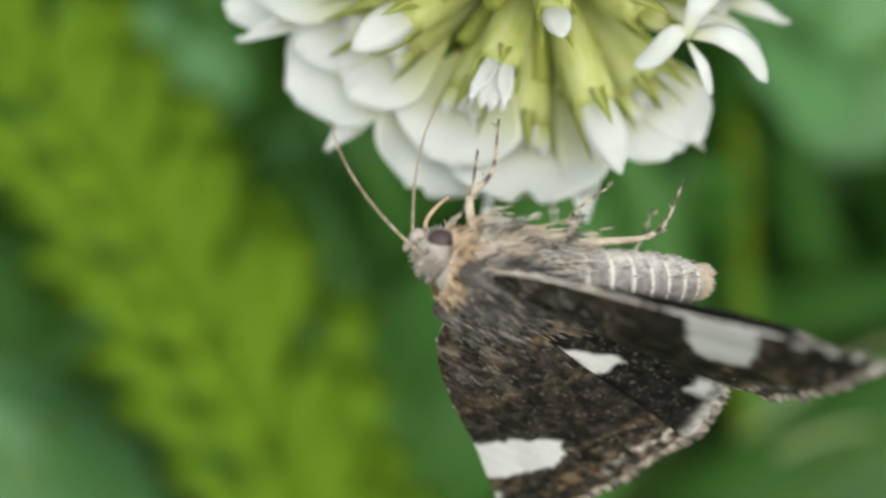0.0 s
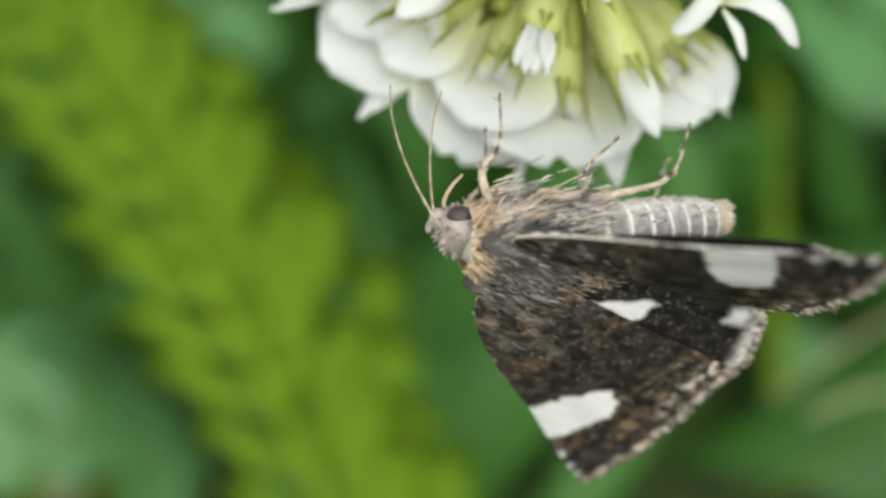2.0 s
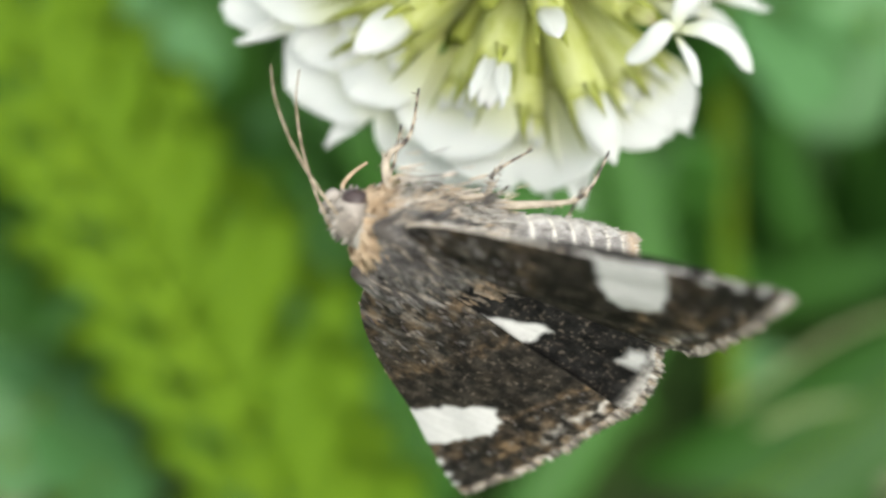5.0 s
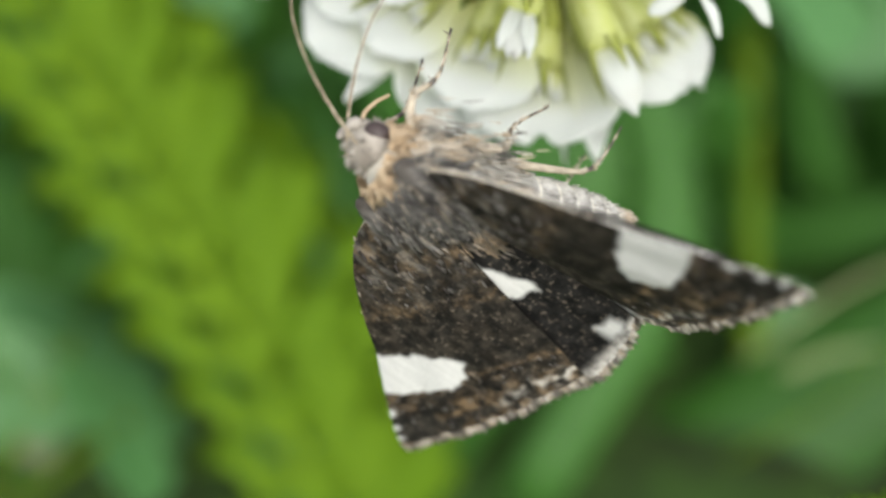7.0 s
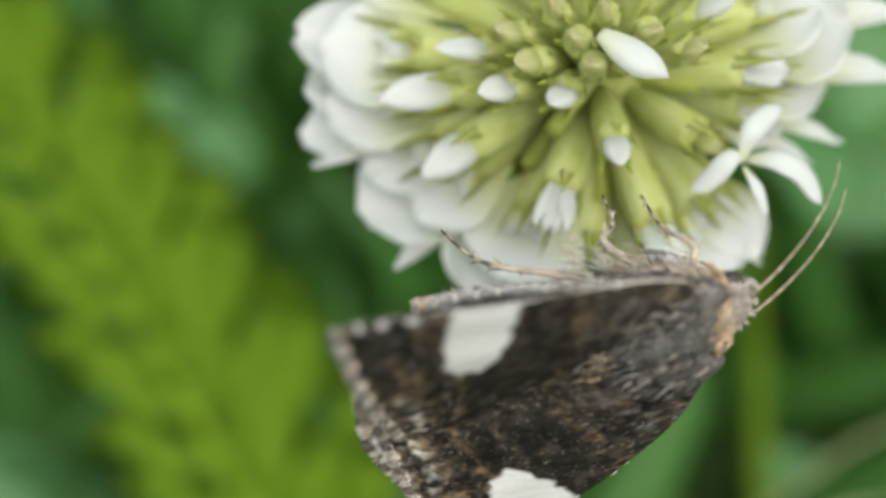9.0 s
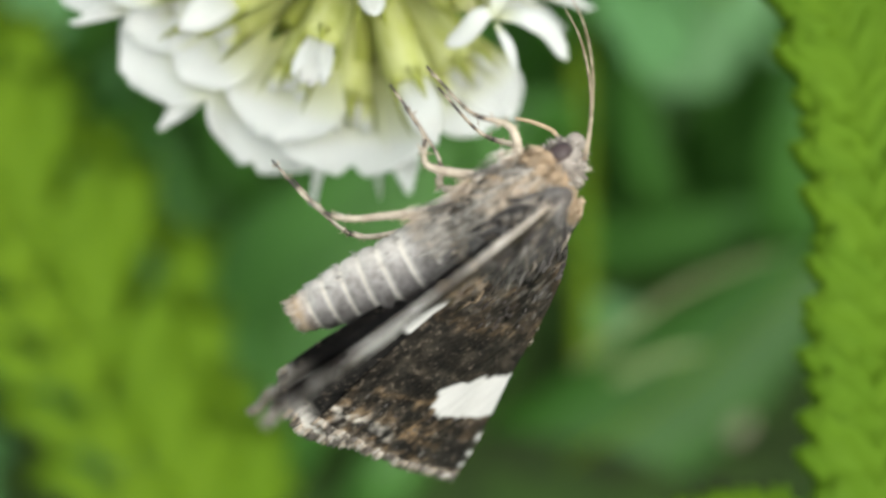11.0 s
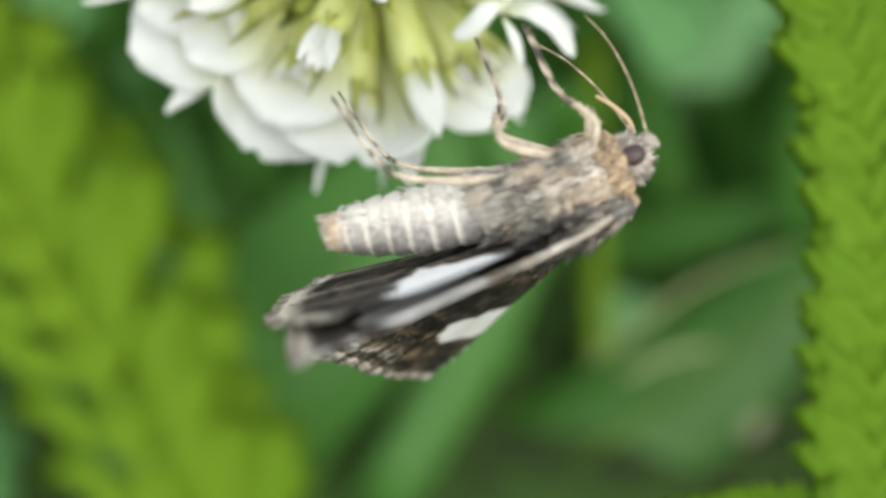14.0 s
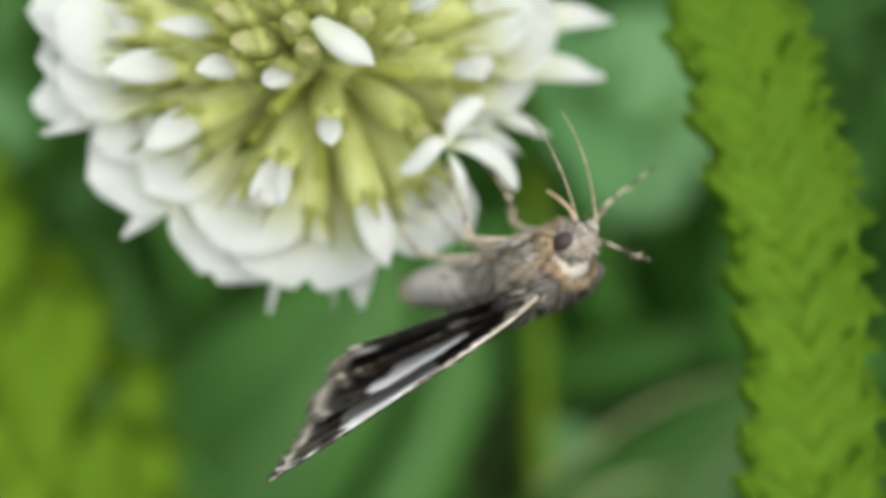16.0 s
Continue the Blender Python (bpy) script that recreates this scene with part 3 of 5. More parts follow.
def floret(flower, tip, kind, rng, size=1.0, wide=4.2, notch=0.1):
    """One flower of the head, from the core to its tip."""
    tip = np.asarray(tip, float)
    way = tip - CORE
    reach = np.linalg.norm(way)
    z = way / reach
    outward = -AXIS + rng.normal(size=3) * 0.12
    rot = frame_to(z, outward if abs(np.dot(z, AXIS)) < 0.97 else np.array([1, 0, 0]))
    root = 2.6 if reach > 7 else max(1.2, reach - 5.5)
    place = CORE + z * root
    room = reach - root
    cup = {"bud": 0.68, "small": 0.70, "fork": 0.70, "fan": 0.60, "thin": 0.42, "star": 0.60, "tiny": 0.82, "lean": 0.75}[kind] * room * rng.uniform(0.95, 1.04)
    rad = {"bud": 0.86, "small": 0.72, "fork": 0.84, "fan": 0.86, "thin": 0.45, "star": 0.80, "tiny": 0.62, "lean": 0.6}[kind] * (0.5 + 0.5 * size)
    ob = part("floret", calyx_soup(cup, rad, rng), M_CALYX, flower, at=pose_of(rot, place))
    rest = room - cup
    if kind == "lean":
        along = np.array([0.76, -0.25, -0.60])
        turn = frame_to(along, (0.5, -0.8, 0.3))
        bud = bud_soup(2.8, 0.66, 0.0, rng)
        bud.v = [(((tip - along / np.linalg.norm(along) * 1.5) + p @ turn.T) - place) @ rot for p in bud.v]
        bud.c = [c * np.array([0.35, 1, 1]) for c in bud.c]
        part("petal", bud, M_PETAL, ob)
        return ob
    if kind in ("bud", "small", "fork", "tiny"):
        long = rest * 0.72 if kind == "fork" else rest
        part("petal", bud_soup(long + 0.28 * cup, rad * {"bud": 0.86, "small": 0.74, "fork": 0.66, "tiny": 0.85}[kind], cup * 0.72, rng, kind == "fork", rng.uniform(-0.06, 0.1), kind == "tiny"), M_PETAL, ob)
        if kind == "fork":
            for sgn in (-1, 1):
                petal("wing_petal", petal_grid(rest + cup * 0.12, 0.8, 0.6, 0.1, (-0.1, 0.26 * sgn, cup * 0.86), 9, 6, 0, 0.30 * sgn, 0.2), ob, 0.5)
    elif kind == "fan":
        petal("standard_petal", petal_grid(rest + cup * 0.44, wide, rng.uniform(0.05, 0.22), rng.uniform(-0.05, 0.25), (rad * 0.6, 0, cup * 0.56), 22, 17, notch, 0, 0.5, True), ob, 1.0)
        for sgn in (-1, 1):
            petal("wing_petal", petal_grid(rest * 0.5, 1.0, 0.5, 0.15, (0.05, 0.4 * sgn, cup * 0.92), 9, 6, 0, 0.3 * sgn), ob, 1.6)
        part("keel_petal", bud_soup(rest * 0.4, 0.42, cup * 0.92, rng), M_PETAL, ob)
    elif kind == "star":
        # a wide open floret: curled petals spread in the plane that faces outward
        for nm, line, wide in (("standard_petal", ((0.0, 0.2, 0.1), (0.25, -0.3, 1.1), (0.8, -0.1, 1.8), (1.5, 0.3, 2.3)), 1.5),
                               ("standard_petal", ((0.1, 0.2, 0.5), (-0.5, -0.4, 0.25), (-1.2, -0.2, -0.5), (-1.9, 0.1, -0.9)), 1.35),
                               ("wing_petal", ((0.2, 0.2, 0.3), (1.2, -0.4, 0.2), (2.2, -0.2, -0.3), (3.0, 0.3, -1.4)), 1.7),
                               ("wing_petal", ((0.1, 0.2, 0.0), (0.5, -0.4, -0.9), (0.9, 0.0, -1.9)), 0.8)):
            mid = smooth_path(line, 14)
            run = np.gradient(mid, axis=0)
            run /= np.linalg.norm(run, axis=1, keepdims=True)
            out = np.cross(run, np.array([0.25, -1.0, 0.35]))
            out /= np.linalg.norm(out, axis=1, keepdims=True)
            u = np.linspace(0, 1, 14)
            half = wide * 0.32 * np.clip(0.35 + 1.5 * u, 0, 1) * np.sqrt(np.clip(1.02 - u ** 5, 0.02, 1))
            w = np.linspace(-1, 1, 7)
            grid = mid[:, None] + out[:, None] * (half[:, None] * w)[..., None] + np.array([0, 1, 0]) * (0.35 * half[:, None] * w ** 2)[..., None]
            petal(nm, (tip + grid - place) @ rot, ob, 0.5)
        part("keel_petal", bud_soup(rest * 0.6, 0.4, cup * 0.95, rng, green=True), M_PETAL, ob)
    else:
        petal("standard_petal", petal_grid(rest + cup * 0.4, wide, 0.7, rng.uniform(-0.1, 0.2), (rad * 0.2, 0, cup * 0.6), 12, 7, 0.0, 0, 0.5, True), ob, 1.1)
        petal("wing_petal", petal_grid(rest * 0.7, 0.9, 0.5, 0.5, (0, 0.3, cup * 0.8), 8, 5, 0, 0.3), ob, 0.9)
    return ob


# closed and opening florets round the middle: tip and size
CLOSED = [
    ("fork", -1.0, -5.4, -5.9, 1), ("bud", 4.0, -3.8, -8.0, 1.1), ("bud", -5.6, -4.6, -3.5, 1.05),
    ("small", 1.5, -7.0, -3.5, 0.9), ("star", 6.3, -4.6, -3.4, 1), ("fork", 8.3, -3.8, 0.3, 1.1),
    ("lean", 1.9, -8.0, 0.1, 1), ("small", -0.9, -8.0, -1.4, 1.0), ("small", -3.5, -7.4, -1.0, 1.0),
    ("bud", -7.2, -5.2, -0.8, 1), ("tiny", -0.2, -8.2, 0.9, 0.9), ("tiny", -2.0, -8.0, 0.1, 0.9),
    ("tiny", 0.4, -8.6, -0.2, 0.8), ("tiny", 2.7, -7.8, 1.3, 0.9), ("tiny", 4.5, -7.0, 0.7, 0.9),
    ("small", -4.9, -6.6, 1.0, 0.8), ("tiny", -2.8, -7.4, 1.4, 0.9), ("tiny", 1.0, -8.0, 2.1, 0.8),
    ("tiny", -1.1, -7.8, 2.2, 0.8), ("small", 5.7, -6.0, 2.8, 0.9),
]
# open florets with a broad standard: tip, width and depth of the notch
FANS = [
    (-8.8, -0.3, -5.0, 4.3, 0.05), (-6.3, -1.9, -4.9, 3.4, 0.04),
    (-2.7, -2.2, -7.7, 4.2, 0.08), (-3.5, -0.3, -9.1, 4.6, 0.12), (0.7, -1.6, -9.5, 5.4, 0.20),
    (6.9, -1.3, -7.4, 3.4, 0.10), (8.1, -0.9, -6.6, 2.5, 0.05), (-11.4, 0.2, 0.9, 3.6, 0.10),
    (-11.7, 0.3, -1.2, 3.0, 0.05), (-11.9, 0.1, 3.2, 4.0, 0.10), (-10.4, -1.8, 2.0, 4.2, 0.10),
    (-10.2, -1.6, -0.7, 3.4, 0.10), (11.7, -1.0, 3.3, 4.6, 0.08), (10.9, -0.6, 1.0, 3.6, 0.10),
    (10.0, -2.4, 4.1, 4.0, 0.10), (-8.5, -1.2, -3.3, 2.6, 0.10), (9.2, -0.4, -1.1, 2.6, 0.10),
]
# slim petals of withering florets: tip and width
SLIM = [
    (3.3, -0.8, -10.0, 2.0), (-10.8, 0.4, -2.9, 1.3), (-7.3, 0.7, -7.2, 1.5), (14.6, 0.6, 4.0, 1.9),
    (14.1, 0.6, 0.9, 1.9), (11.6, 0.6, -1.8, 1.1), (10.4, 0.6, -2.7, 1.0), (-0.8, 0.7, -10.4, 0.7),
    (2.1, 0.9, -10.2, 0.5), (8.0, 0.3, -7.1, 1.0),
]


def build_flower():
    rng = np.random.default_rng(5)
    flower = thing("clover_flower", "white clover head with fresh, half-open and greenish closed florets", "flower")
    known = [((x, y, z), kind, size) for kind, x, y, z, size in CLOSED]
    for tip, kind, size in known:
        floret(flower, tip, kind, rng, size)
    for x, y, z, wide, notch in FANS:
        known.append(((x, y, z), "fan", 1.0))
        floret(flower, (x, y, z), "fan", rng, 1.0, wide * 1.3, notch)
    for x, y, z, wide in SLIM:
        known.append(((x, y, z), "thin", 1.0))
        floret(flower, (x, y, z), "thin", rng, 1.0, wide)
    hollow = np.array([4.4, -5.0, -3.7])  # a dark gap between the florets
    dirs = [np.asarray(k[0]) - CORE for k in known] + [hollow - CORE]
    dirs = [d / np.linalg.norm(d) for d in dirs]
    side = frame_to(AXIS, (1, 0, 0))
    total = 74
    for i in range(total):
        ct = 1 - 1.62 * (i + 0.5) / total
        th, az = math.acos(ct), i * 2.39996 + 0.4
        d = side @ np.array([math.sin(th) * math.cos(az), math.sin(th) * math.sin(az), ct])
        gap = min(math.degrees(math.acos(max(-1, min(1, float(np.dot(d, e)))))) for e in dirs)
        deg = math.degrees(th)
        if gap < (17 if deg < 30 else 27 if deg < 68 else 18):
            continue
        if deg > 60 and d[2] < -0.12:
            continue
        dirs.append(d)
        if deg < 28:
            kind, reach = "tiny", 7.4
        elif deg < 66:
            kind, reach = ("tiny", "small", "tiny", "bud")[i % 4] if d[2] > 0 else "tiny", 7.6
        else:
            kind, reach = ("fan", "fan", "thin", "fan", "fan")[i % 5], 11.4
        floret(flower, CORE + d * reach * rng.uniform(0.95, 1.06), kind, rng)
    v, f = ball((0, 0, 0), (2.6, 2.4, 2.4), 10, 16)
    part("receptacle", Soup().add(v + CORE, f, (0.45, 0, 0)), M_CALYX, flower, "green core of the flower head")
    away = np.array(STALK_WAY)
    pts = [CORE + np.array([0, 1.5, 0]), CORE + away * 20, CORE + away * 90, CORE + away * 170 + np.array([0, 0, -2]), CORE + away * 312 + np.array([0, 0, -6])]
    v, f = tube(smooth_path(pts, 30), np.linspace(0.9, 1.1, 30), 10)
    part("stalk", Soup().add(v, f, (0.8, 0, 0)), M_CALYX, flower, "slim green flower stalk")
    return flower


# ---- moth ----
WING_BASE = (2.0, 1.35, 1.0)
HIND_BASE = (0.7, 1.1, 0.70)
COSTA = [(0, 0), (1.2, 0.10), (2.6, 0.95), (4.2, 2.6), (5.35, 4.0), (6.75, 5.42), (8.1, 6.85), (8.85, 7.8)]
INNER = [(-0.8, 0.9), (-0.75, 2.2), (-0.45, 3.8), (-0.1, 5.2), (0.25, 6.8), (0.6, 8.4), (0.9, 9.5), (1.1, 10.1)]
HIND_COSTA = [(0, 0), (2.0, 0.8), (4.2, 2.6), (5.8, 4.6), (6.3, 6.0)]
HIND_INNER = [(-0.7, 0.6), (-1.3, 3.0), (-1.6, 5.0), (-1.8, 7.0), (-1.7, 8.4)]


def inside(a, b, poly, soft):
    """How far points lie within an outline, 0 outside and 1 inside, with a soft edge."""
    hit = np.zeros(a.shape, bool)
    dist = np.full(a.shape, 1e9)
    for (x0, y0), (x1, y1) in zip(poly, poly[1:] + poly[:1]):
        hit ^= ((y0 > b) != (y1 > b)) & (a < (x1 - x0) * (b - y0) / (y1 - y0 + 1e-12) + x0)
        t = np.clip(((a - x0) * (x1 - x0) + (b - y0) * (y1 - y0)) / ((x1 - x0) ** 2 + (y1 - y0) ** 2), 0, 1)
        dist = np.minimum(dist, np.hypot(a - x0 - t * (x1 - x0), b - y0 - t * (y1 - y0)))
    return np.clip(0.5 + np.where(hit, dist, -dist) / (2 * soft), 0, 1)


def ripple(a, b, scale, seed):
    return np.array([[noise.noise((x * scale, y * scale, seed)) for x, y in zip(p, q)] for p, q in zip(a, b)])


def fore_upper(a, b, s, r):
    k2 = ripple(a, b, 1.7, 7.7)
    k, g, h = ripple(a, b, 1.2, 3.1), ripple(a, b, 3.2, 8.2), ripple(a, b * 0.4, 4.5, 5.5)
    ja, jb = a + 0.20 * k, b + 0.20 * g
    white = inside(ja, jb, [(5.6, 3.75), (7.0, 5.15), (6.2, 5.95), (4.7, 7.0), (3.9, 7.05), (3.35, 6.5), (3.6, 5.6)], 0.06)
    line = np.clip(1 - r * 22, 0, 1)
    for u in (0.80, 0.87, 0.94):
        white = np.maximum(white, line * np.exp(-((s - u) / 0.012) ** 2) * 2)
    outer = np.clip((s - 0.73 - 0.05 * k) * 9, 0, 1)
    base = np.clip((0.44 - s + 0.10 * k) * 5, 0, 1)
    brown = 0.06 + 0.95 * outer * np.clip(0.55 + 2.6 * k2 + 1.8 * g, 0, 1) + 0.50 * base * np.clip(0.30 + 1.6 * k2 + 1.6 * g, 0, 1)
    brown += 0.8 * np.exp(-((s - 0.725 - 0.05 * k) / 0.020) ** 2) * np.clip(0.6 + 2 * g, 0, 1) + 0.5 * np.exp(-((s - 0.42 - 0.05 * g) / 0.016) ** 2)
    for u, q in ((0.86, 0.07), (0.87, 0.19), (0.94, 0.05), (0.95, 0.15), (0.92, 0.33), (0.93, 0.50), (0.88, 0.66)):
        brown -= 2.2 * np.exp(-((s - u) / 0.035) ** 2 - ((r - q) / 0.055) ** 2)
    pale = 0.35 * np.clip((s - 0.97) * 30, 0, 1) * np.clip(0.3 + 1.8 * g, 0, 1)
    tornus = np.exp(-((s - 0.89 - 0.05 * k) / 0.055) ** 2) * np.clip((r - 0.60 + 0.15 * k) * 6, 0, 1)
    pale = np.maximum(pale, 0.95 * tornus * np.clip(0.35 + 2.0 * g, 0, 1))
    pale = np.maximum(pale, 0.16 * base * np.clip(2.6 * h - 0.25, 0, 1))
    return np.clip(np.stack([white, brown, pale], 2), 0, 1)


def fore_under(a, b, s, r):
    k, g = ripple(a, b, 1.4, 5.1), ripple(a, b, 3.0, 1.2)
    ja, jb = a + 0.40 * g, b + 0.5 * k + 0.25 * g
    white = inside(ja, jb, [(4.4, 3.2), (6.9, 5.5), (5.9, 6.6), (4.2, 7.7), (0.2, 7.9), (0.0, 5.0), (1.8, 4.4)], 0.08)
    for u in (0.85, 0.93):
        white = np.maximum(white, np.clip(1.2 - r * 9, 0, 1) * np.exp(-((s - u) / 0.02) ** 2))
    rib = np.clip(1 - np.abs(np.sin(r * 15)) * 4.0, 0, 1) * 0.25
    pale = np.clip(1 - r * 6, 0, 1) * np.clip((0.5 - s) * 6, 0, 1) + 1.0 * np.clip((s - 0.94) * 18, 0, 1) + rib
    return np.clip(np.stack([white, 0.2 + 0.4 * g, pale], 2), 0, 1)


def hind_upper(a, b, s, r):
    k, g = ripple(a, b, 1.4, 4.1), ripple(a, b, 3.0, 6.2)
    ja, jb = a + 0.22 * k, b + 0.22 * g
    white = inside(ja, jb, [(0.15, 2.5), (0.5, 4.5), (-0.55, 5.0), (-0.3, 3.6)], 0.08)
    white = np.maximum(white, inside(ja, jb, [(-1.2, 7.7), (-0.5, 7.8), (-0.6, 8.6), (-1.2, 8.5)], 0.15) * 0.8)
    pale = 1.0 * np.clip((s - 0.95) * 22, 0, 1)
    return np.clip(np.stack([white, 0.05 + 0.15 * g, pale], 2), 0, 1)


def hind_under(a, b, s, r):
    k, g = ripple(a, b, 1.4, 9.1), ripple(a, b, 3.0, 2.2)
    ja, jb = a + 0.40 * g, b + 0.5 * k + 0.25 * g
    white = inside(ja, jb, [(2.6, 1.6), (5.3, 4.3), (4.6, 5.2), (2.2, 5.6), (0.2, 5.0), (0.6, 2.6)], 0.09)
    rib = np.clip(1 - np.abs(np.sin(r * 13)) * 4.0, 0, 1) * 0.25
    return np.clip(np.stack([white, 0.2 + 0.3 * g, 1.0 * np.clip((s - 0.94) * 18, 0, 1) + rib], 2), 0, 1)


def wing(name, side, costa, inner, bulge, upper, under, parent, label, n=120, m=80):
    """A wing with its own upper and lower face; base at the origin, reaching back along -x and out along y."""
    rng = np.random.default_rng(11)
    cs, ins = smooth_path([(*p, 0) for p in costa], n), smooth_path([(*p, 0) for p in inner], n)
    s, r = np.linspace(0, 1, n)[:, None], np.linspace(0, 1, m)[None]
    p = cs[:, None] * (1 - r[..., None]) + ins[:, None] * r[..., None]
    scallop = 0.10 * np.abs(np.sin(r * 26)) + 0.06 * rng.random((1, m))
    p[..., 1] += bulge * (s ** 5) * 4 * r * (1 - r) + (s ** 14) * scallop
    a, b = p[..., 0].copy(), p[..., 1].copy()
    camber = 0.35 * np.sin(np.pi * r) * (1 - 0.4 * s) + 0.05 * np.sin(r * 22) * s - 0.25 * s * s
    top = np.stack([-b, side * a, camber], 2)
    low = top - np.array([0, 0, 0.05])
    k = n * m
    soup = Soup()
    flip = side < 0
    ss, rr = np.broadcast_to(s, (n, m)), np.broadcast_to(r, (n, m))
    soup.add(top.reshape(-1, 3), quads(n, m, 0, not flip), upper(a, b, ss, rr).reshape(-1, 3), 0)
    soup.add(low.reshape(-1, 3), quads(n, m, 0, flip), under(a, b, ss, rr).reshape(-1, 3), 1)
    for line in (np.s_[:, 0], np.s_[:, -1], np.s_[-1, :]):
        x, y = top[line], low[line]
        c = len(x)
        soup.add(np.concatenate([x, y]), [(i, i + 1, i + c + 1, i + c) for i in range(c - 1)], (0, 0, 0), 0)
    ob = part(name, soup, [M_WING if bulge < 1.2 else M_HIND, M_UNDER], parent, label, "pattern")
    fringe = Soup()
    roots, ways = [], []
    for _ in range(760):
        j = rng.uniform(0, m - 1.01)
        i = int(j)
        q = top[-1, i] * (1 - j + i) + top[-1, i + 1] * (j - i)
        roots.append(q + np.array([0.06, 0, rng.uniform(-0.05, 0.0)]))
        ways.append(np.array([-1, side * 0.25 * (1 - j / m), rng.normal() * 0.08]) + rng.normal(size=3) * 0.1)
    for q, w in zip(roots, ways):
        dark = 0.85 if math.sin(q[1] * 6.1) + 0.7 * math.sin(q[1] * 14.3) + rng.normal() * 0.7 > 0.15 else 0.5 * rng.random()
        hairs(fringe, rng, [q], [w], 0.40, 0.075, (0.2 * rng.random(), 0.7 * rng.random(), dark))
    part("fringe", fringe, M_PALE, ob, "pale chequered fringe")
    if bulge < 1.2:
        scales = Soup()
        for _ in range(130):
            near = rng.random() < 0.62
            i = int((rng.uniform(0.04, 0.42) if near else rng.uniform(0.74, 0.97)) * (n - 1))
            j = int(rng.uniform(0.06, 0.96) * (m - 1))
            g = rng.random()
            col = (0.16 * g * g, 0.15 * (g > 0.9), 0.3 + 0.6 * (g < 0.45))
            hairs(scales, rng, [top[i, j] + np.array([0.15, 0, -0.01])], [np.array([-1, side * 0.35 * (1 - j / m), 0.14]) + rng.normal(size=3) * 0.07], 0.34 if near else 0.24, 0.12, col)
        part("basal_fur", scales, M_THORAX, ob, "raised grey and tan scales")
    edge = Soup()
    path = top[::4, 0] + np.array([-0.06, -0.03 * side, -0.10])
    along = np.linspace(0, 1, len(path))
    v, f = tube(path, np.interp(along, [0, 0.3, 0.6, 1], [0.085, 0.06, 0.04, 0.025]), 6)
    dash = np.maximum(np.clip((0.52 - along) * 8, 0, 1), np.clip(np.sin(along * 60) * 2 - 0.6, 0, 1) * (along > 0.6))
    dash = np.maximum(dash, (np.abs(along - 0.64) < 0.10) * 1.0)
    dash = np.repeat(dash, 6)
    tan = np.repeat(np.clip((0.5 - along) * 3, 0, 1), 6)
    edge.add(v, f, np.stack([0 * dash, 0.45 * tan * dash, np.clip(1 - dash + 0.35 * rng.random(len(v)), 0, 1)], 1))
    for i in range(2, len(path) // 2):
        for _ in range(5):
            q = path[i] + rng.normal(size=3) * 0.05
            hairs(edge, rng, [q], [np.array([-1, side * 0.75, -0.05]) + rng.normal(size=3) * 0.1], 0.5, 0.06, (0, 0.7 * rng.random(), 0.3 * (rng.random() < 0.3)))
    if bulge < 1.2:
        part("costal_vein", edge, M_PALE, ob, "pale leading edge")
    return ob


def leg(name, points, side, parent, rng, spur=False):
    """A leg whose origin is its root joint."""
    p = np.array(points, float)
    p[:, 1] *= side
    root = p[0].copy()
    path = smooth_path(p - root, 26)
    u = np.linspace(0, 1, 26)
    rad = np.interp(u, [0, 0.2, 0.42, 0.5, 0.8, 1], [0.16, 0.155, 0.10, 0.09, 0.055, 0.04])
    tan = np.gradient(path, axis=0)
    pieces = []
    for lo, hi in ((0, 10), (9, 16), (15, 25)):
        v, f = tube(path[lo:hi + 1], rad[lo:hi + 1], 7)
        w = u[lo:hi + 1]
        band = np.repeat((np.sin(w * 46) > 0.0) * (w > 0.5) * 0.9, 7)
        s = Soup().add(v, f, np.stack([0.3 * (1 - band), 0 * band, np.clip(band + 0.25 * rng.random(len(v)), 0, 1)], 1))
        for k in range(30 if hi < 20 else 8):
            i = rng.integers(lo, hi)
            hairs(s, rng, [path[i]], [tan[i] * 1.4 + rng.normal(size=3) * 0.2], 0.30, 0.05, (0.3, 0.2, 0.4 * (rng.random() < 0.4)))
        if spur and lo == 9:
            for i in (11, 15):
                for sg in (-1, 1):
                    hairs(s, rng, [path[i]], [tan[i] + np.array([0, 0.15 * sg, -0.1])], 0.8, 0.09, (0.5, 0, 0))
        pieces.append(s)
    ob = part(name, pieces[0], M_LEG, parent, "banded buff leg", at=pose(*(root * MM)))
    part("tibia", pieces[1], M_LEG, ob)
    part("tarsus", pieces[2], M_LEG, ob, "dark foot with pale rings")
    return ob


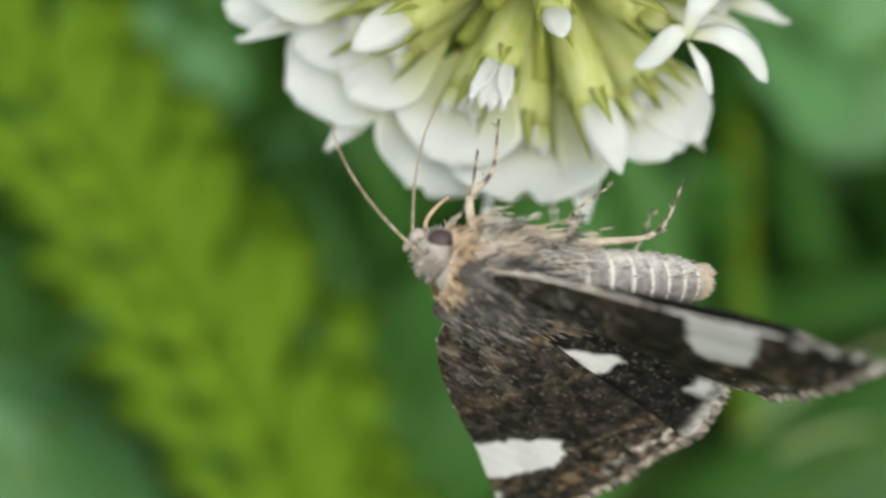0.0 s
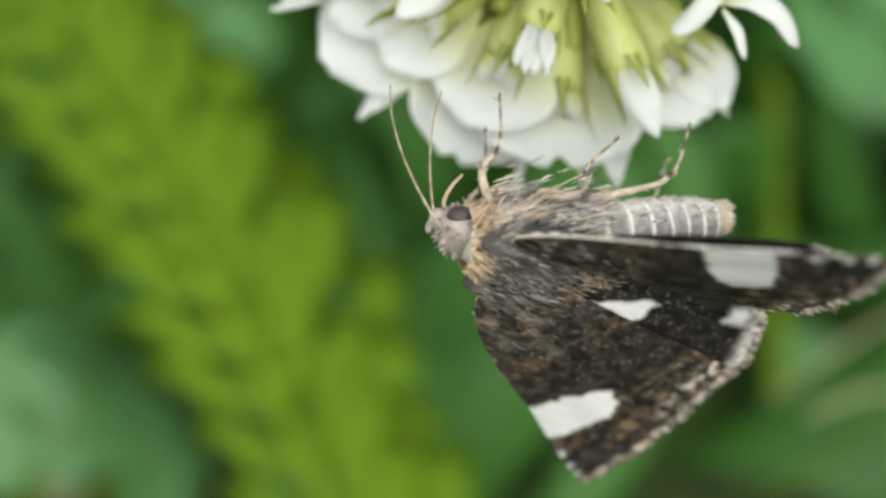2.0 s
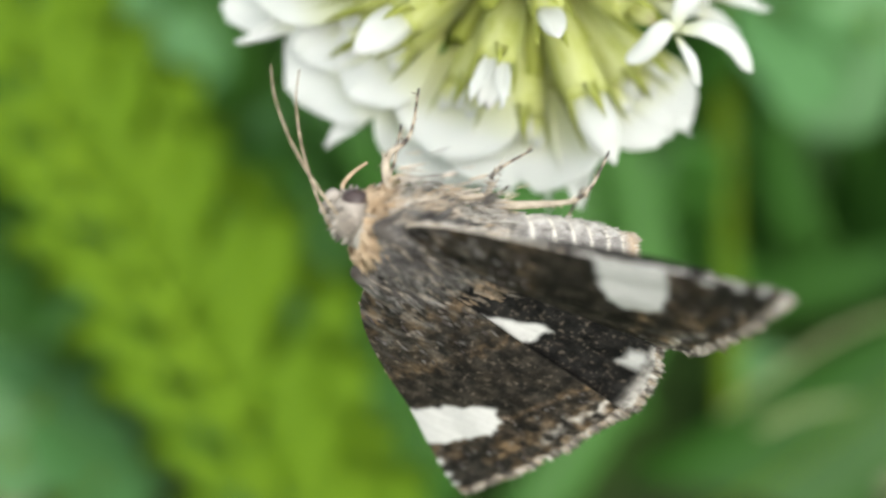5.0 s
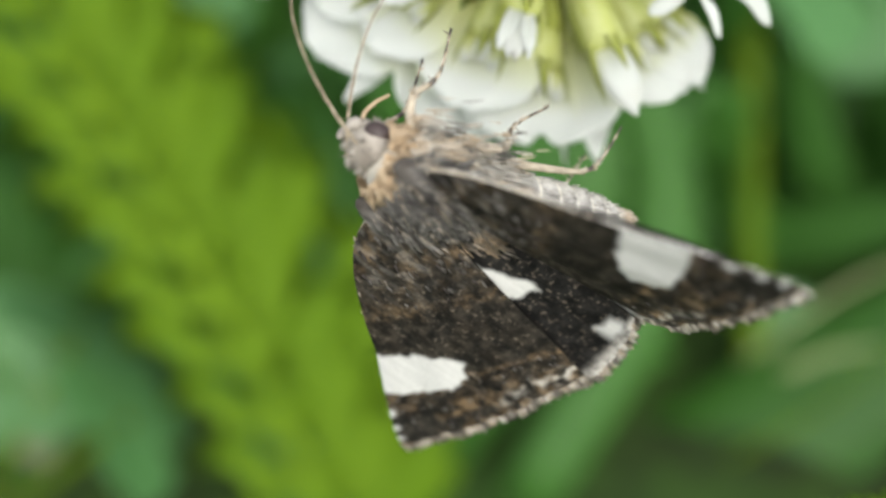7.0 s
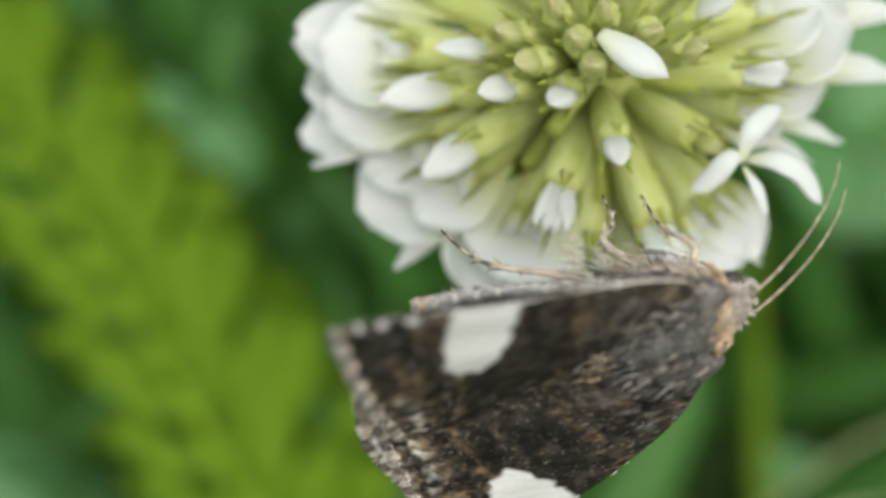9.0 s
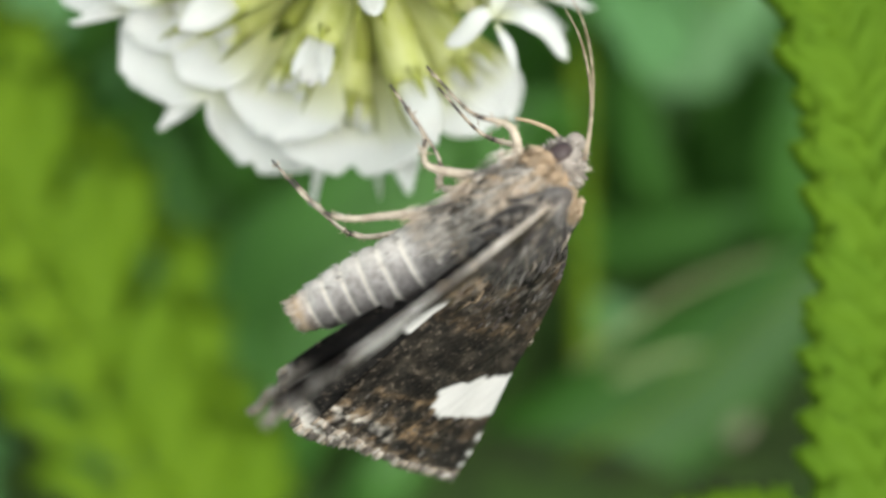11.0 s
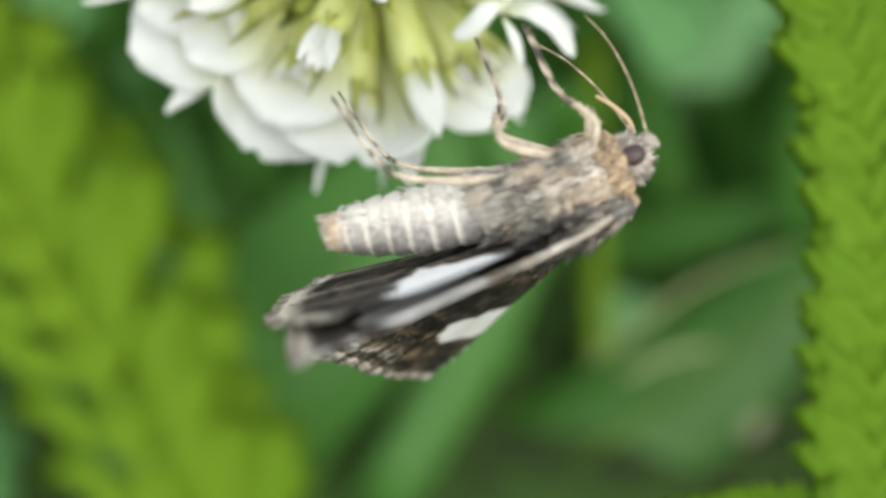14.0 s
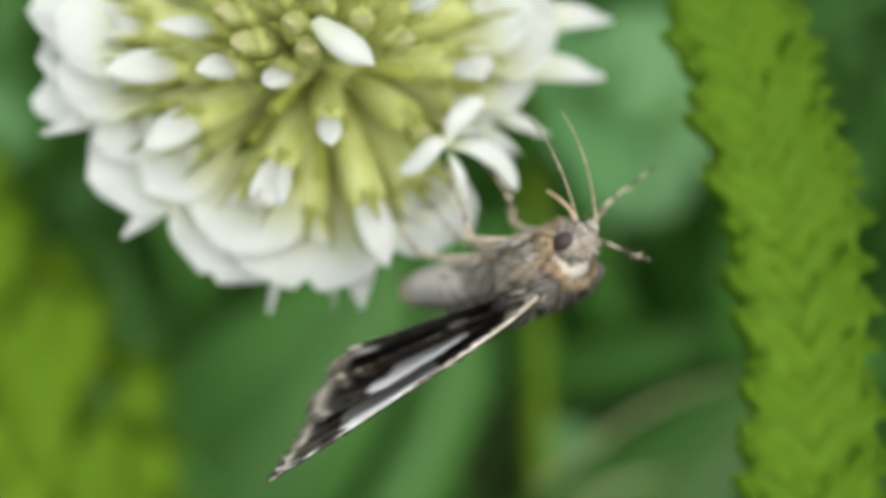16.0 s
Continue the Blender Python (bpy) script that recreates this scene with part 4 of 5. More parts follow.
def build_moth():
    rng = np.random.default_rng(21)
    moth = thing("moth", "dark brown moth with white wing spots clinging to the clover", "moth")
    # thorax with lying scales
    c, rad = np.array([0.9, 0, 0.2]), np.array([2.2, 1.6, 1.45])
    v, f = ball(c, rad, 16, 24)
    s = Soup()
    up = np.clip((v[:, 2] - 0.6) * 1.5, 0, 1)
    s.add(v, f, np.stack([0.8 * (1 - up), 0.12 * (1 - up), 0.25 * up], 1))
    for _ in range(2400):
        d = rng.normal(size=3)
        d /= np.linalg.norm(d)
        top = d[2] > 0.35
        w = d * 0.45 + np.array([-1.0, 0, 0]) + rng.normal(size=3) * 0.2
        g = rng.random()
        col = (0.34 * g * g, 0.22 * (g > 0.85), 0.3 * (g < 0.4)) if top else (0.5 + 0.4 * g, 0.4 * (g > 0.8) + 0.35 * max(0, math.sin(d[0] * 6.0 + 0.4)), 0.5 * (g < 0.18) + 0.45 * max(0, -math.sin(d[0] * 6.0 + d[1])))
        hairs(s, rng, [c + d * rad * 0.97], [w], 0.5 if top else 0.6, 0.065, col)
    for _ in range(420):
        a = rng.uniform(0, 6.2832)
        d = np.array([0, math.cos(a), math.sin(a)])
        g = rng.random()
        low = d[2] < 0.5
        hairs(s, rng, [np.array([rng.uniform(-1.7, -0.6), 0, -0.25 - 0.2 * low]) + d * 1.08], [np.array([-1, 0, -0.15]) + d * 0.06 + rng.normal(size=3) * 0.09], 0.75, 0.06,
              (0.5 + 0.3 * g, 0.2 * (g > 0.8), 0.15 * (g < 0.3)) if low else (0.35 * g, 0.2 * (g > 0.8), 0.4 * (g < 0.4)))
    part("thorax", s, M_THORAX, moth, "grey-brown hairy thorax")
    for sg in (-1, 1):
        s = Soup()
        c2, r2 = np.array([1.1, 1.30 * sg, 0.95]), np.array([1.7, 0.68, 0.58])
        v, f = ball(c2, r2, 10, 14)
        s.add(v, f, (0, 0.05, 0.3))
        for _ in range(420):
            d = rng.normal(size=3)
            d /= np.linalg.norm(d)
            g = rng.random()
            hairs(s, rng, [c2 + d * r2 * 0.95], [d * 0.35 + np.array([-1.0, 0.15 * sg, 0]) + rng.normal(size=3) * 0.15], 0.85, 0.12, (0.35 * g * g, 0.2 * (g > 0.8), 0.5 * (g < 0.4)))
        part("tegula", s, M_THORAX, moth, "flap of grey-brown scales over the wing root")
        s = Soup()
        for _ in range(230):
            g = rng.random()
            q = np.array([2.3 - 1.5 * g, sg * (1.25 + 0.25 * rng.random()), 0.45 - 0.75 * rng.random()])
            hairs(s, rng, [q], [np.array([-1.0, 0.28 * sg, 0.16]) + rng.normal(size=3) * 0.13], 1.0, 0.06, (0.35 + 0.6 * rng.random(), 0.5 * rng.random(), 0.5 * (rng.random() < 0.2)))
        part("wing_root_tuft", s, M_TAN, moth, "cream and tan hairs under the wing root")
    # tan collar
    s = Soup()
    for _ in range(420):
        a = rng.uniform(0, 2 * math.pi)
        d = np.array([0, math.cos(a), math.sin(a)])
        hairs(s, rng, [np.array([2.72 + rng.uniform(-0.25, 0.3), 0, 0.05]) + d * 1.08], [d * 0.5 + np.array([-0.8, 0, 0]) + rng.normal(size=3) * 0.2], 0.6, 0.12, (0.25 * rng.random(), 0.35, 0.2 * rng.random()))
    part("collar", s, M_TAN, moth, "tan collar of hairs behind the head")
    # crest at the end of the thorax
    s = Soup()
    for _ in range(130):
        hairs(s, rng, [np.array([-1.2 + rng.normal() * 0.45, rng.normal() * 0.55, 1.12 + rng.normal() * 0.08])], [np.array([-1, 0, 0.1]) + rng.normal(size=3) * 0.16], 0.6, 0.11, (0.15, 0.7 * rng.random(), 0.3 * rng.random()))
    part("crest", s, M_THORAX, moth, "rusty crest at the back of the thorax")
    # head
    v, f = ball((3.15, 0, -0.25), (0.78, 0.88, 0.80), 12, 18)
    s = Soup().add(v, f, (0.0, 0.22, 0.45))
    for _ in range(260):
        d = rng.normal(size=3)
        d /= np.linalg.norm(d)
        if abs(d[1]) > 0.72 and d[2] < 0.15:
            continue
        hairs(s, rng, [np.array([3.15, 0, -0.25]) + d * np.array([0.74, 0.84, 0.76])], [d + np.array([0.4, 0, 0.2]) + rng.normal(size=3) * 0.2], 0.26, 0.09, (0.25 * rng.random(), 0.15, 0.6 * (rng.random() < 0.4)))
    feelers = []
    head = part("head", s, M_BODY, moth, "grey scaly head")
    for sg in (-1, 1):
        v, f = ball((3.24, 0.62 * sg, -0.40), (0.47, 0.38, 0.37), 14, 18)
        part("eye", Soup().add(v, f), M_EYE, head, "large dark brown eye")
        path = smooth_path([(0, 0, 0), (1.3, 0, 0.22), (2.8, 0, 0.25), (4.2, 0, 0.0), (5.2, 0, -0.45)], 26)
        v, f = tube(path, np.linspace(0.05, 0.022, 26), 6)
        band = np.repeat(0.3 * (np.arange(26) % 2), 6)
        feelers.append(part("antenna", Soup().add(v, f, np.stack([0.05 + 0 * band, 0 * band, 0.15 + band], 1)), M_LEG, moth, "thin pale antenna"))
        path = smooth_path([(3.7, 0.3 * sg, -0.65), (4.0, 0.31 * sg, -0.6), (4.15, 0.32 * sg, -0.3)], 8)
        v, f = tube(path, [0.15, 0.2, 0.22, 0.22, 0.2, 0.17, 0.13, 0.06], 7)
        part("palp", Soup().add(v, f, (0.0, 0.2, 0.45)), M_BODY, head)
    path = smooth_path([(3.6, 0, -0.95), (3.6, 0, -1.4), (3.3, 0, -2.0), (2.9, 0, -2.5)], 12)
    v, f = tube(path, np.linspace(0.09, 0.05, 12), 6)
    part("proboscis", Soup().add(v, f, (0.1, 0.6, 0)), M_LEG, head, "thin tongue reaching into the flower")
    # abdomen: ringed segments
    n, sides = 64, 22
    u = np.linspace(0, 1, n)
    seg = (u * 8) % 1.0
    rad = np.interp(u, [0, 0.15, 0.45, 0.75, 0.93, 1], [0.96, 1.02, 1.02, 0.84, 0.60, 0.50]) * (1 + 0.10 * np.sin(seg * math.pi) - 0.07 * (seg > 0.93))
    path = smooth_path([(-1.0, 0, -0.45), (-3.2, 0, -0.75), (-5.0, 0, -1.15), (-6.7, 0, -1.55)], n)
    v, f = tube(path, rad, sides)
    ring = np.clip((seg - 0.70) * 7, 0, 1)
    ring = np.repeat(ring, sides)
    last = np.repeat(np.clip((u - 0.86) * 12, 0, 1), sides)
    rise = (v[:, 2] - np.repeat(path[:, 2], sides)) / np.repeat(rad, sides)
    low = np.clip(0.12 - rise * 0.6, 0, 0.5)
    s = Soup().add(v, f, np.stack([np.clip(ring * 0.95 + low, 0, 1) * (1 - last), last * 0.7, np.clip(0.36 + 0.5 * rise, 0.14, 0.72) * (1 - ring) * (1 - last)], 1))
    for _ in range(620):
        i, a = rng.integers(2, n - 3), rng.uniform(0, 6.2832)
        d = np.array([0.0, math.cos(a), math.sin(a)])
        q = path[i] + d * rad[i] * 0.98
        w = ring[i * sides]
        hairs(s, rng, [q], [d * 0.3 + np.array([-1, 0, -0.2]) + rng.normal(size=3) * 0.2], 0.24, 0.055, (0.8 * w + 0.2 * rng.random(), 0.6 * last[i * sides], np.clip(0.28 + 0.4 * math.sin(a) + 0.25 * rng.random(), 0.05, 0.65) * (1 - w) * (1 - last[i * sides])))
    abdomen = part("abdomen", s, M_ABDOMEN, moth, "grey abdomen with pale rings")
    s = Soup()
    for _ in range(330):
        a, rr = rng.uniform(0, 6.28), 0.56 * math.sqrt(rng.random())
        hairs(s, rng, [np.array([-6.4, rr * math.cos(a), -1.5 + rr * math.sin(a)])], [np.array([-1, 0.25 * math.cos(a), -0.2 + 0.25 * math.sin(a)])], 0.42, 0.10, (0.3 * rng.random(), 0.25 + 0.35 * rng.random(), 0))
    part("tail_tuft", s, M_PALE, abdomen, "tan tuft at the tip of the abdomen")
    # belly hair under the thorax; shade in its gaps is painted as dark patches
    s = Soup()
    for _ in range(1100):
        q = np.array([rng.uniform(-1.6, 2.4), rng.normal() * 0.8, -1.05 - 0.25 * rng.random()])
        patch = math.sin(q[0] * 3.1 + 0.6) + 0.5 * math.sin(q[0] * 6.7 + q[1] * 2.0)
        hairs(s, rng, [q], [np.array([-1.0, q[1] * 0.25, -0.14]) + rng.normal(size=3) * 0.12], 0.62, 0.055,
              (0.45 + 0.4 * rng.random(), np.clip(0.55 * patch + 0.2 * rng.random(), 0, 0.7), np.clip(-0.75 * patch - 0.1 + 0.3 * rng.random(), 0, 0.75)))
    part("belly_hair", s, M_BODY, moth, "pale grey and buff belly hair")
    legs = {}
    for sg in (1, -1):
        legs["fore", sg] = leg("foreleg", [(2.2, 0.6, -1.1), (2.5, 1.1, -2.0), (1.8, 1.1, -3.2), (1.6, 1.0, -5.4)], sg, moth, rng)
        legs["mid", sg] = leg("midleg", [(0.9, 0.7, -1.3), (-0.3, 1.3, -2.5), (0.2, 1.3, -3.5), (0.3, 1.1, -5.6)], sg, moth, rng, True)
        legs["hind", sg] = leg("hindleg", [(-0.6, 0.7, -1.2), (-2.2, 1.1, -1.8), (-3.7, 1.3, -2.6), (-4.3, 1.2, -3.7), (-4.7, 1.1, -5.6)], sg, moth, rng, True)
    wings = {}
    for nm, sg in (("left", 1), ("right", -1)):
        fore = wing("forewing", sg, COSTA, INNER, 0.2, fore_upper, fore_under, moth, "dark brown forewing with a white spot")
        hind = wing("hindwing", sg, HIND_COSTA, HIND_INNER, 2.0, hind_upper, hind_under, moth, "blackish hindwing with white marks", 90, 60)
        fore.matrix_basis = pose(WING_BASE[0] * MM, sg * WING_BASE[1] * MM, WING_BASE[2] * MM)
        hind.matrix_basis = pose(HIND_BASE[0] * MM, sg * HIND_BASE[1] * MM, HIND_BASE[2] * MM)
        wings[nm] = (fore, hind, sg)
    return moth, wings, feelers, legs


# ---- plants behind ----
def leaflet_mesh(name, mat, length, width, teeth, curl, seed):
    rng = np.random.default_rng(seed)
    n, m = 10, 7
    s = np.linspace(0, 1, n)
    w = np.linspace(-1, 1, m)
    half = width / 2 * np.sin(np.pi * np.clip(0.12 + 0.88 * s, 0, 1)) ** 0.85 * (1.15 - 0.4 * s)
    p = np.zeros((n, m, 3))
    for i in range(n):
        for j in range(m):
            t = 1 + teeth * (0.5 if i % 2 else -0.4) * abs(w[j]) ** 3
            p[i, j] = (half[i] * w[j] * t, s[i] * length, curl * length * s[i] ** 2 - 0.10 * half[i] * (1 - w[j] ** 2) + 0.02 * rng.normal())
    v, f = shell(p, 0.16)
    return Soup().add(v, f).mesh(name, mat)


def pinnate_leaf(name, label, mat, path, normal, half_width, pairs, angle, mesh, rib, group="", tuck=0.0, left=1.0, web=0.0):
    """A leaf with a midrib and two close rows of leaflets along a path in mm."""
    leaf = thing(name, label, "leaf", group)
    rng = np.random.default_rng(len(path) + pairs)
    pts = smooth_path(path, 60)
    v, f = tube(pts, np.linspace(rib, rib * 0.45, 60), 8)
    part("midrib", Soup().add(v, f), mat, leaf)
    tan = np.gradient(pts, axis=0)
    if web:
        rows = []
        for i in range(60):
            x = np.cross(tan[i], normal)
            x /= np.linalg.norm(x)
            low = np.asarray(normal) / np.linalg.norm(normal)
            rows.append([pts[i] + x * web * half_width(i / 59) * k - low * (0.45 + 0.1 * abs(k)) for k in (-1, -0.5, 0, 0.5, 1)])
        v, f = shell(np.array(rows), 0.12)
        part("blade", Soup().add(v, f), mat, leaf)
    for k in range(pairs):
        u = (k + 0.5) / pairs
        i = min(58, int(u * 59))
        t = tan[i] / np.linalg.norm(tan[i])
        nrm = np.asarray(normal, float)
        x = np.cross(t, nrm)
        x /= np.linalg.norm(x)
        nn = np.cross(x, t)
        for sg in (-1, 1):
            a = radians(angle + rng.uniform(-5, 5))
            y = t * math.cos(a) + sg * x * math.sin(a) + nn * 0.10 * rng.uniform(0.5, 1.5)
            y /= np.linalg.norm(y)
            xx = np.cross(y, nn)
            xx /= np.linalg.norm(xx)
            zz = np.cross(xx, y)
            sc = half_width(u) * rng.uniform(0.92, 1.08) * (left if sg < 0 else 1.0)
            m = pose_of(np.stack([xx, y, zz], 1), pts[i] + t * (0.15 * sg) - sg * x * tuck + nn * (0.12 if sg > 0 else 0.0)) @ Matrix.Diagonal((sc, sc, sc, 1))
            part("leaflet", mesh, None, leaf, at=m)
    return leaf


def blade(soup, root, tip, width, bow, rng, thick=0.15):
    root, tip = np.asarray(root, float), np.asarray(tip, float)
    mid = (root + tip) / 2 + bow
    path = smooth_path([root, mid, tip], 12)
    tan = np.gradient(path, axis=0)
    view = np.array(EYE) * 1000 - mid + rng.normal(size=3) * 25
    p = np.zeros((12, 3, 3))
    for i in range(12):
        x = np.cross(tan[i], view)
        x /= np.linalg.norm(x)
        w = width / 2 * (math.sin(math.pi * min(1.0, 0.25 + 0.75 * i / 11)) ** 0.6 + 0.02)
        for j, a in enumerate((-1, 0, 1)):
            p[i, j] = path[i] + x * w * a + (0 if a else -0.15 * w) * np.cross(x, tan[i] / np.linalg.norm(tan[i]))
    v, f = shell(p, thick)
    soup.add(v, f)


def clover_leaf_proto():
    """Three rounded leaflets on a stalk, the pale chevron left to the colour noise."""
    leaf = thing("clover_leaf", "round three-part clover leaf, blue-green, among the grass", "leaf", "clover leaves")
    n, m = 9, 11
    p = np.zeros((n, m, 3))
    for i in range(n):
        s = i / (n - 1)
        half = 6.2 * math.sin(math.pi * min(1, 0.08 + 0.78 * s)) ** 0.8
        for j in range(m):
            w = -1 + 2 * j / (m - 1)
            p[i, j] = (half * w, 0.6 + 11.5 * s * (1 - 0.18 * w * w * s) - 0.5 * s ** 4 * math.exp(-(w * 3) ** 2), 1.4 * s - 1.2 * (1 - w * w) * 0.6 - 1.6 * s * s)
    v, f = shell(p, 0.2)
    mesh = Soup().add(v, f).mesh("leaflet", M_CLOVER)
    for k in range(3):
        part("leaflet", mesh, None, leaf, at=pose(0, 0, 0, 0, 0, 120 * k + 10))
    v, f = tube(smooth_path([(0, 0, 0), (1, -1, -20), (-2, 2, -50), (0, 3, -90)], 14), 0.7, 7)
    part("leaf_stalk", Soup().add(v, f), M_STEM, leaf)
    return leaf


def build_plants():
    rng = np.random.default_rng(9)
    # feathery leaf with close leaflets beside the flower
    mesh = leaflet_mesh("leaflet", M_FEATHER, 1.0, 0.37, 0.02, 0.03, 3)
    line = [(1870, 1330), (1852, 1000), (1848, 760), (1830, 436), (1800, 250), (1753, 86), (1695, -90), (1620, -300)]
    path = [sight((u - 784) / 1681, (441 - v) / 1681, 40) for u, v in line]
    sway = pinnate_leaf("feathery_leaf", "upright bright green feathery leaf with two close rows of leaflets", M_FEATHER, path, -AWAY - 0.3 * RIGHT,
                 lambda u: 4.75 * (1 - 0.45 * max(0, u - 0.72) / 0.28), 31, 37, mesh, 0.22, tuck=0.22, web=0.38)
    # soft yellow-green frond behind
    mesh = leaflet_mesh("leaflet", M_FROND, 1.0, 0.19, 0.15, 0.06, 4)
    line = [(700, 1300), (560, 1060), (440, 800), (330, 600), (220, 420), (90, 230), (-60, 40), (-220, -150)]
    path = [sight((u - 784) / 1681, (441 - v) / 1681, 130) for u, v in line]
    pinnate_leaf("fern_frond", "yellow-green fern-like frond leaning behind the clover", M_FROND, path, -AWAY,
                 lambda u: 32.0 * (1 - 0.20 * u), 15, 40, mesh, 1.8, left=0.6)
    # olive stem standing behind
    stem = thing("plant_stem", "upright olive-green plant stem", "stem")
    path = [sight((u - 784) / 1681, (441 - v) / 1681, 168) for u, v in ((1330, 1500), (1318, 700), (1310, 300), (1295, -100), (1280, -600))]
    v, f = tube(smooth_path(path, 30), np.linspace(2.1, 1.8, 30), 10)
    part("stem", Soup().add(v, f), M_STEM, stem)
    for at in (0.28, 0.62):
        q = smooth_path(path, 30)[int(at * 29)]
        v, f = ball((0, 0, 0), (2.9, 2.9, 2.0), 8, 12)
        part("node", Soup().add(v + q, f), M_STEM, stem, "swollen stem joint")
    # broad grass leaf with a pale edge
    leaf = thing("broad_grass_leaf", "broad deep green grass leaf lying across the meadow", "grass")
    s = Soup()
    blade(s, sight(0.20, -0.36, 165), sight(0.62, -0.06, 160), 27.0, -5 * UP, rng)
    part("blade", s, M_DEEP, leaf)
    v, f = tube(smooth_path([sight(0.20, -0.36, 164), sight(0.41, -0.24, 161), sight(0.62, -0.06, 159)], 16), np.linspace(0.5, 0.25, 16), 6)
    part("midrib", Soup().add(v, f), M_STEM, leaf)
    leaf = thing("broad_grass_leaf", "broad smooth green leaf low behind the moth", "leaf")
    s = Soup()
    blade(s, sight(-0.12, -0.26, 158), sight(0.17, 0.06, 152), 36.0, -4 * UP, rng)
    part("blade", s, M_BLADE, leaf)
    v, f = tube(smooth_path([sight(-0.12, -0.26, 157), sight(0.03, -0.10, 154), sight(0.17, 0.06, 151)], 16), np.linspace(1.0, 0.3, 16), 6)
    part("midrib", Soup().add(v, f), M_BLADE, leaf)
    s = Soup()
    blade(s, sight(0.31, -0.20, 120), sight(0.55, -0.075, 118), 0.7, 2.4 * UP, rng)
    tagged(part("dry_grass_blade", s, M_PALEBLADE, None), "thin pale dry grass blade", "grass", "dry grass blades")
    s = Soup()
    blade(s, sight(0.35, -0.215, 130), sight(0.46, -0.185, 130), 1.1, 0.8 * UP, rng)
    tagged(part("dry_grass_blade", s, M_PALEBLADE, None), "thin pale dry grass blade", "grass", "dry grass blades")
    s = Soup()
    blade(s, sight(0.485, -0.285, 150), sight(0.512, -0.263, 150), 2.8, 0.5 * UP, rng)
    tagged(part("dead_leaf", s, M_DRY, None), "small brown dead leaf caught in the grass", "leaf")
    s = Soup()
    blade(s, sight(-0.455, -0.31, 148), sight(-0.41, -0.25, 148), 7.0, 0.5 * UP, rng)
    tagged(part("dead_leaf", s, M_DRY, None), "small pale withered leaf among the clover leaves", "leaf")
    # serrated leaf tip
    mesh = leaflet_mesh("leaflet", M_FEATHER, 1.0, 0.5, 0.35, 0.1, 6)
    path = [sight((u - 784) / 1681, (441 - v) / 1681, 40) for u, v in ((1330, 1190), (1420, 1140), (1520, 1098), (1620, 1066), (1720, 1046))]
    pinnate_leaf("serrated_leaf", "bright green toothed leaf low in the grass", M_FEATHER, path, UP - 0.4 * AWAY, lambda u: 3.0 * (1 - 0.6 * u), 16, 50, mesh, 0.4)
    # clover leaves
    proto = clover_leaf_proto()
    spots = [(280, 120, 120, 1.0), (120, 730, 90, 0.80), (205, 890, 88, 0.75), (-10, 810, 90, 0.80), (1400, 40, 118, 1.5), (1570, 90, 122, 1.4), (130, 720, 125, 1.1), (30, 860, 120, 0.9), (1450, 70, 125, 1.15), (1190, 290, 130, 0.9), (1420, 800, 118, 1.0),
             (1150, 900, 125, 1.0), (1420, 960, 120, 1.0), (1640, 110, 135, 1.2), (600, 330, 135, 1.0), (960, 760, 135, 1.0), (700, 760, 140, 1.1),
             (560, 620, 130, 0.9), (1960, 500, 130, 1.2), (1950, 120, 140, 1.1), (20, 60, 120, 0.9), (-150, 500, 130, 1.2), (1230, 60, 140, 1.0), (900, 480, 140, 1.0)]
    for i, (u, v, d, k) in enumerate(spots):
        d, k = d * 1.45, k * 1.45
        q = sight((u - 784) / 1681, (441 - v) / 1681, d)
        m = Matrix.Translation(Vector(q) * MM) @ pose(0, 0, 0, 38 + rng.uniform(-16, 16), rng.uniform(-18, 18), rng.uniform(0, 120)) @ Matrix.Diagonal((k, k, k, 1))
        if i == 0:
            proto.matrix_basis = m
        else:
            ob = copy_thing(proto, m)
            ob.scale = (k, k, k)
    # grass in the depth, with shady gaps
    gaps = [(430, -40, 120), (60, 540, 170), (-60, 640, 120), (1480, 680, 90), (1470, 320, 130), (420, 80, 95), (1230, 620, 70), (170, 860, 60), (760, 700, 80), (1560, 480, 70), (1280, 780, 110), (1450, 870, 110), (1600, 640, 90), (1130, 650, 110), (1340, 570, 100)]
    s = Soup()
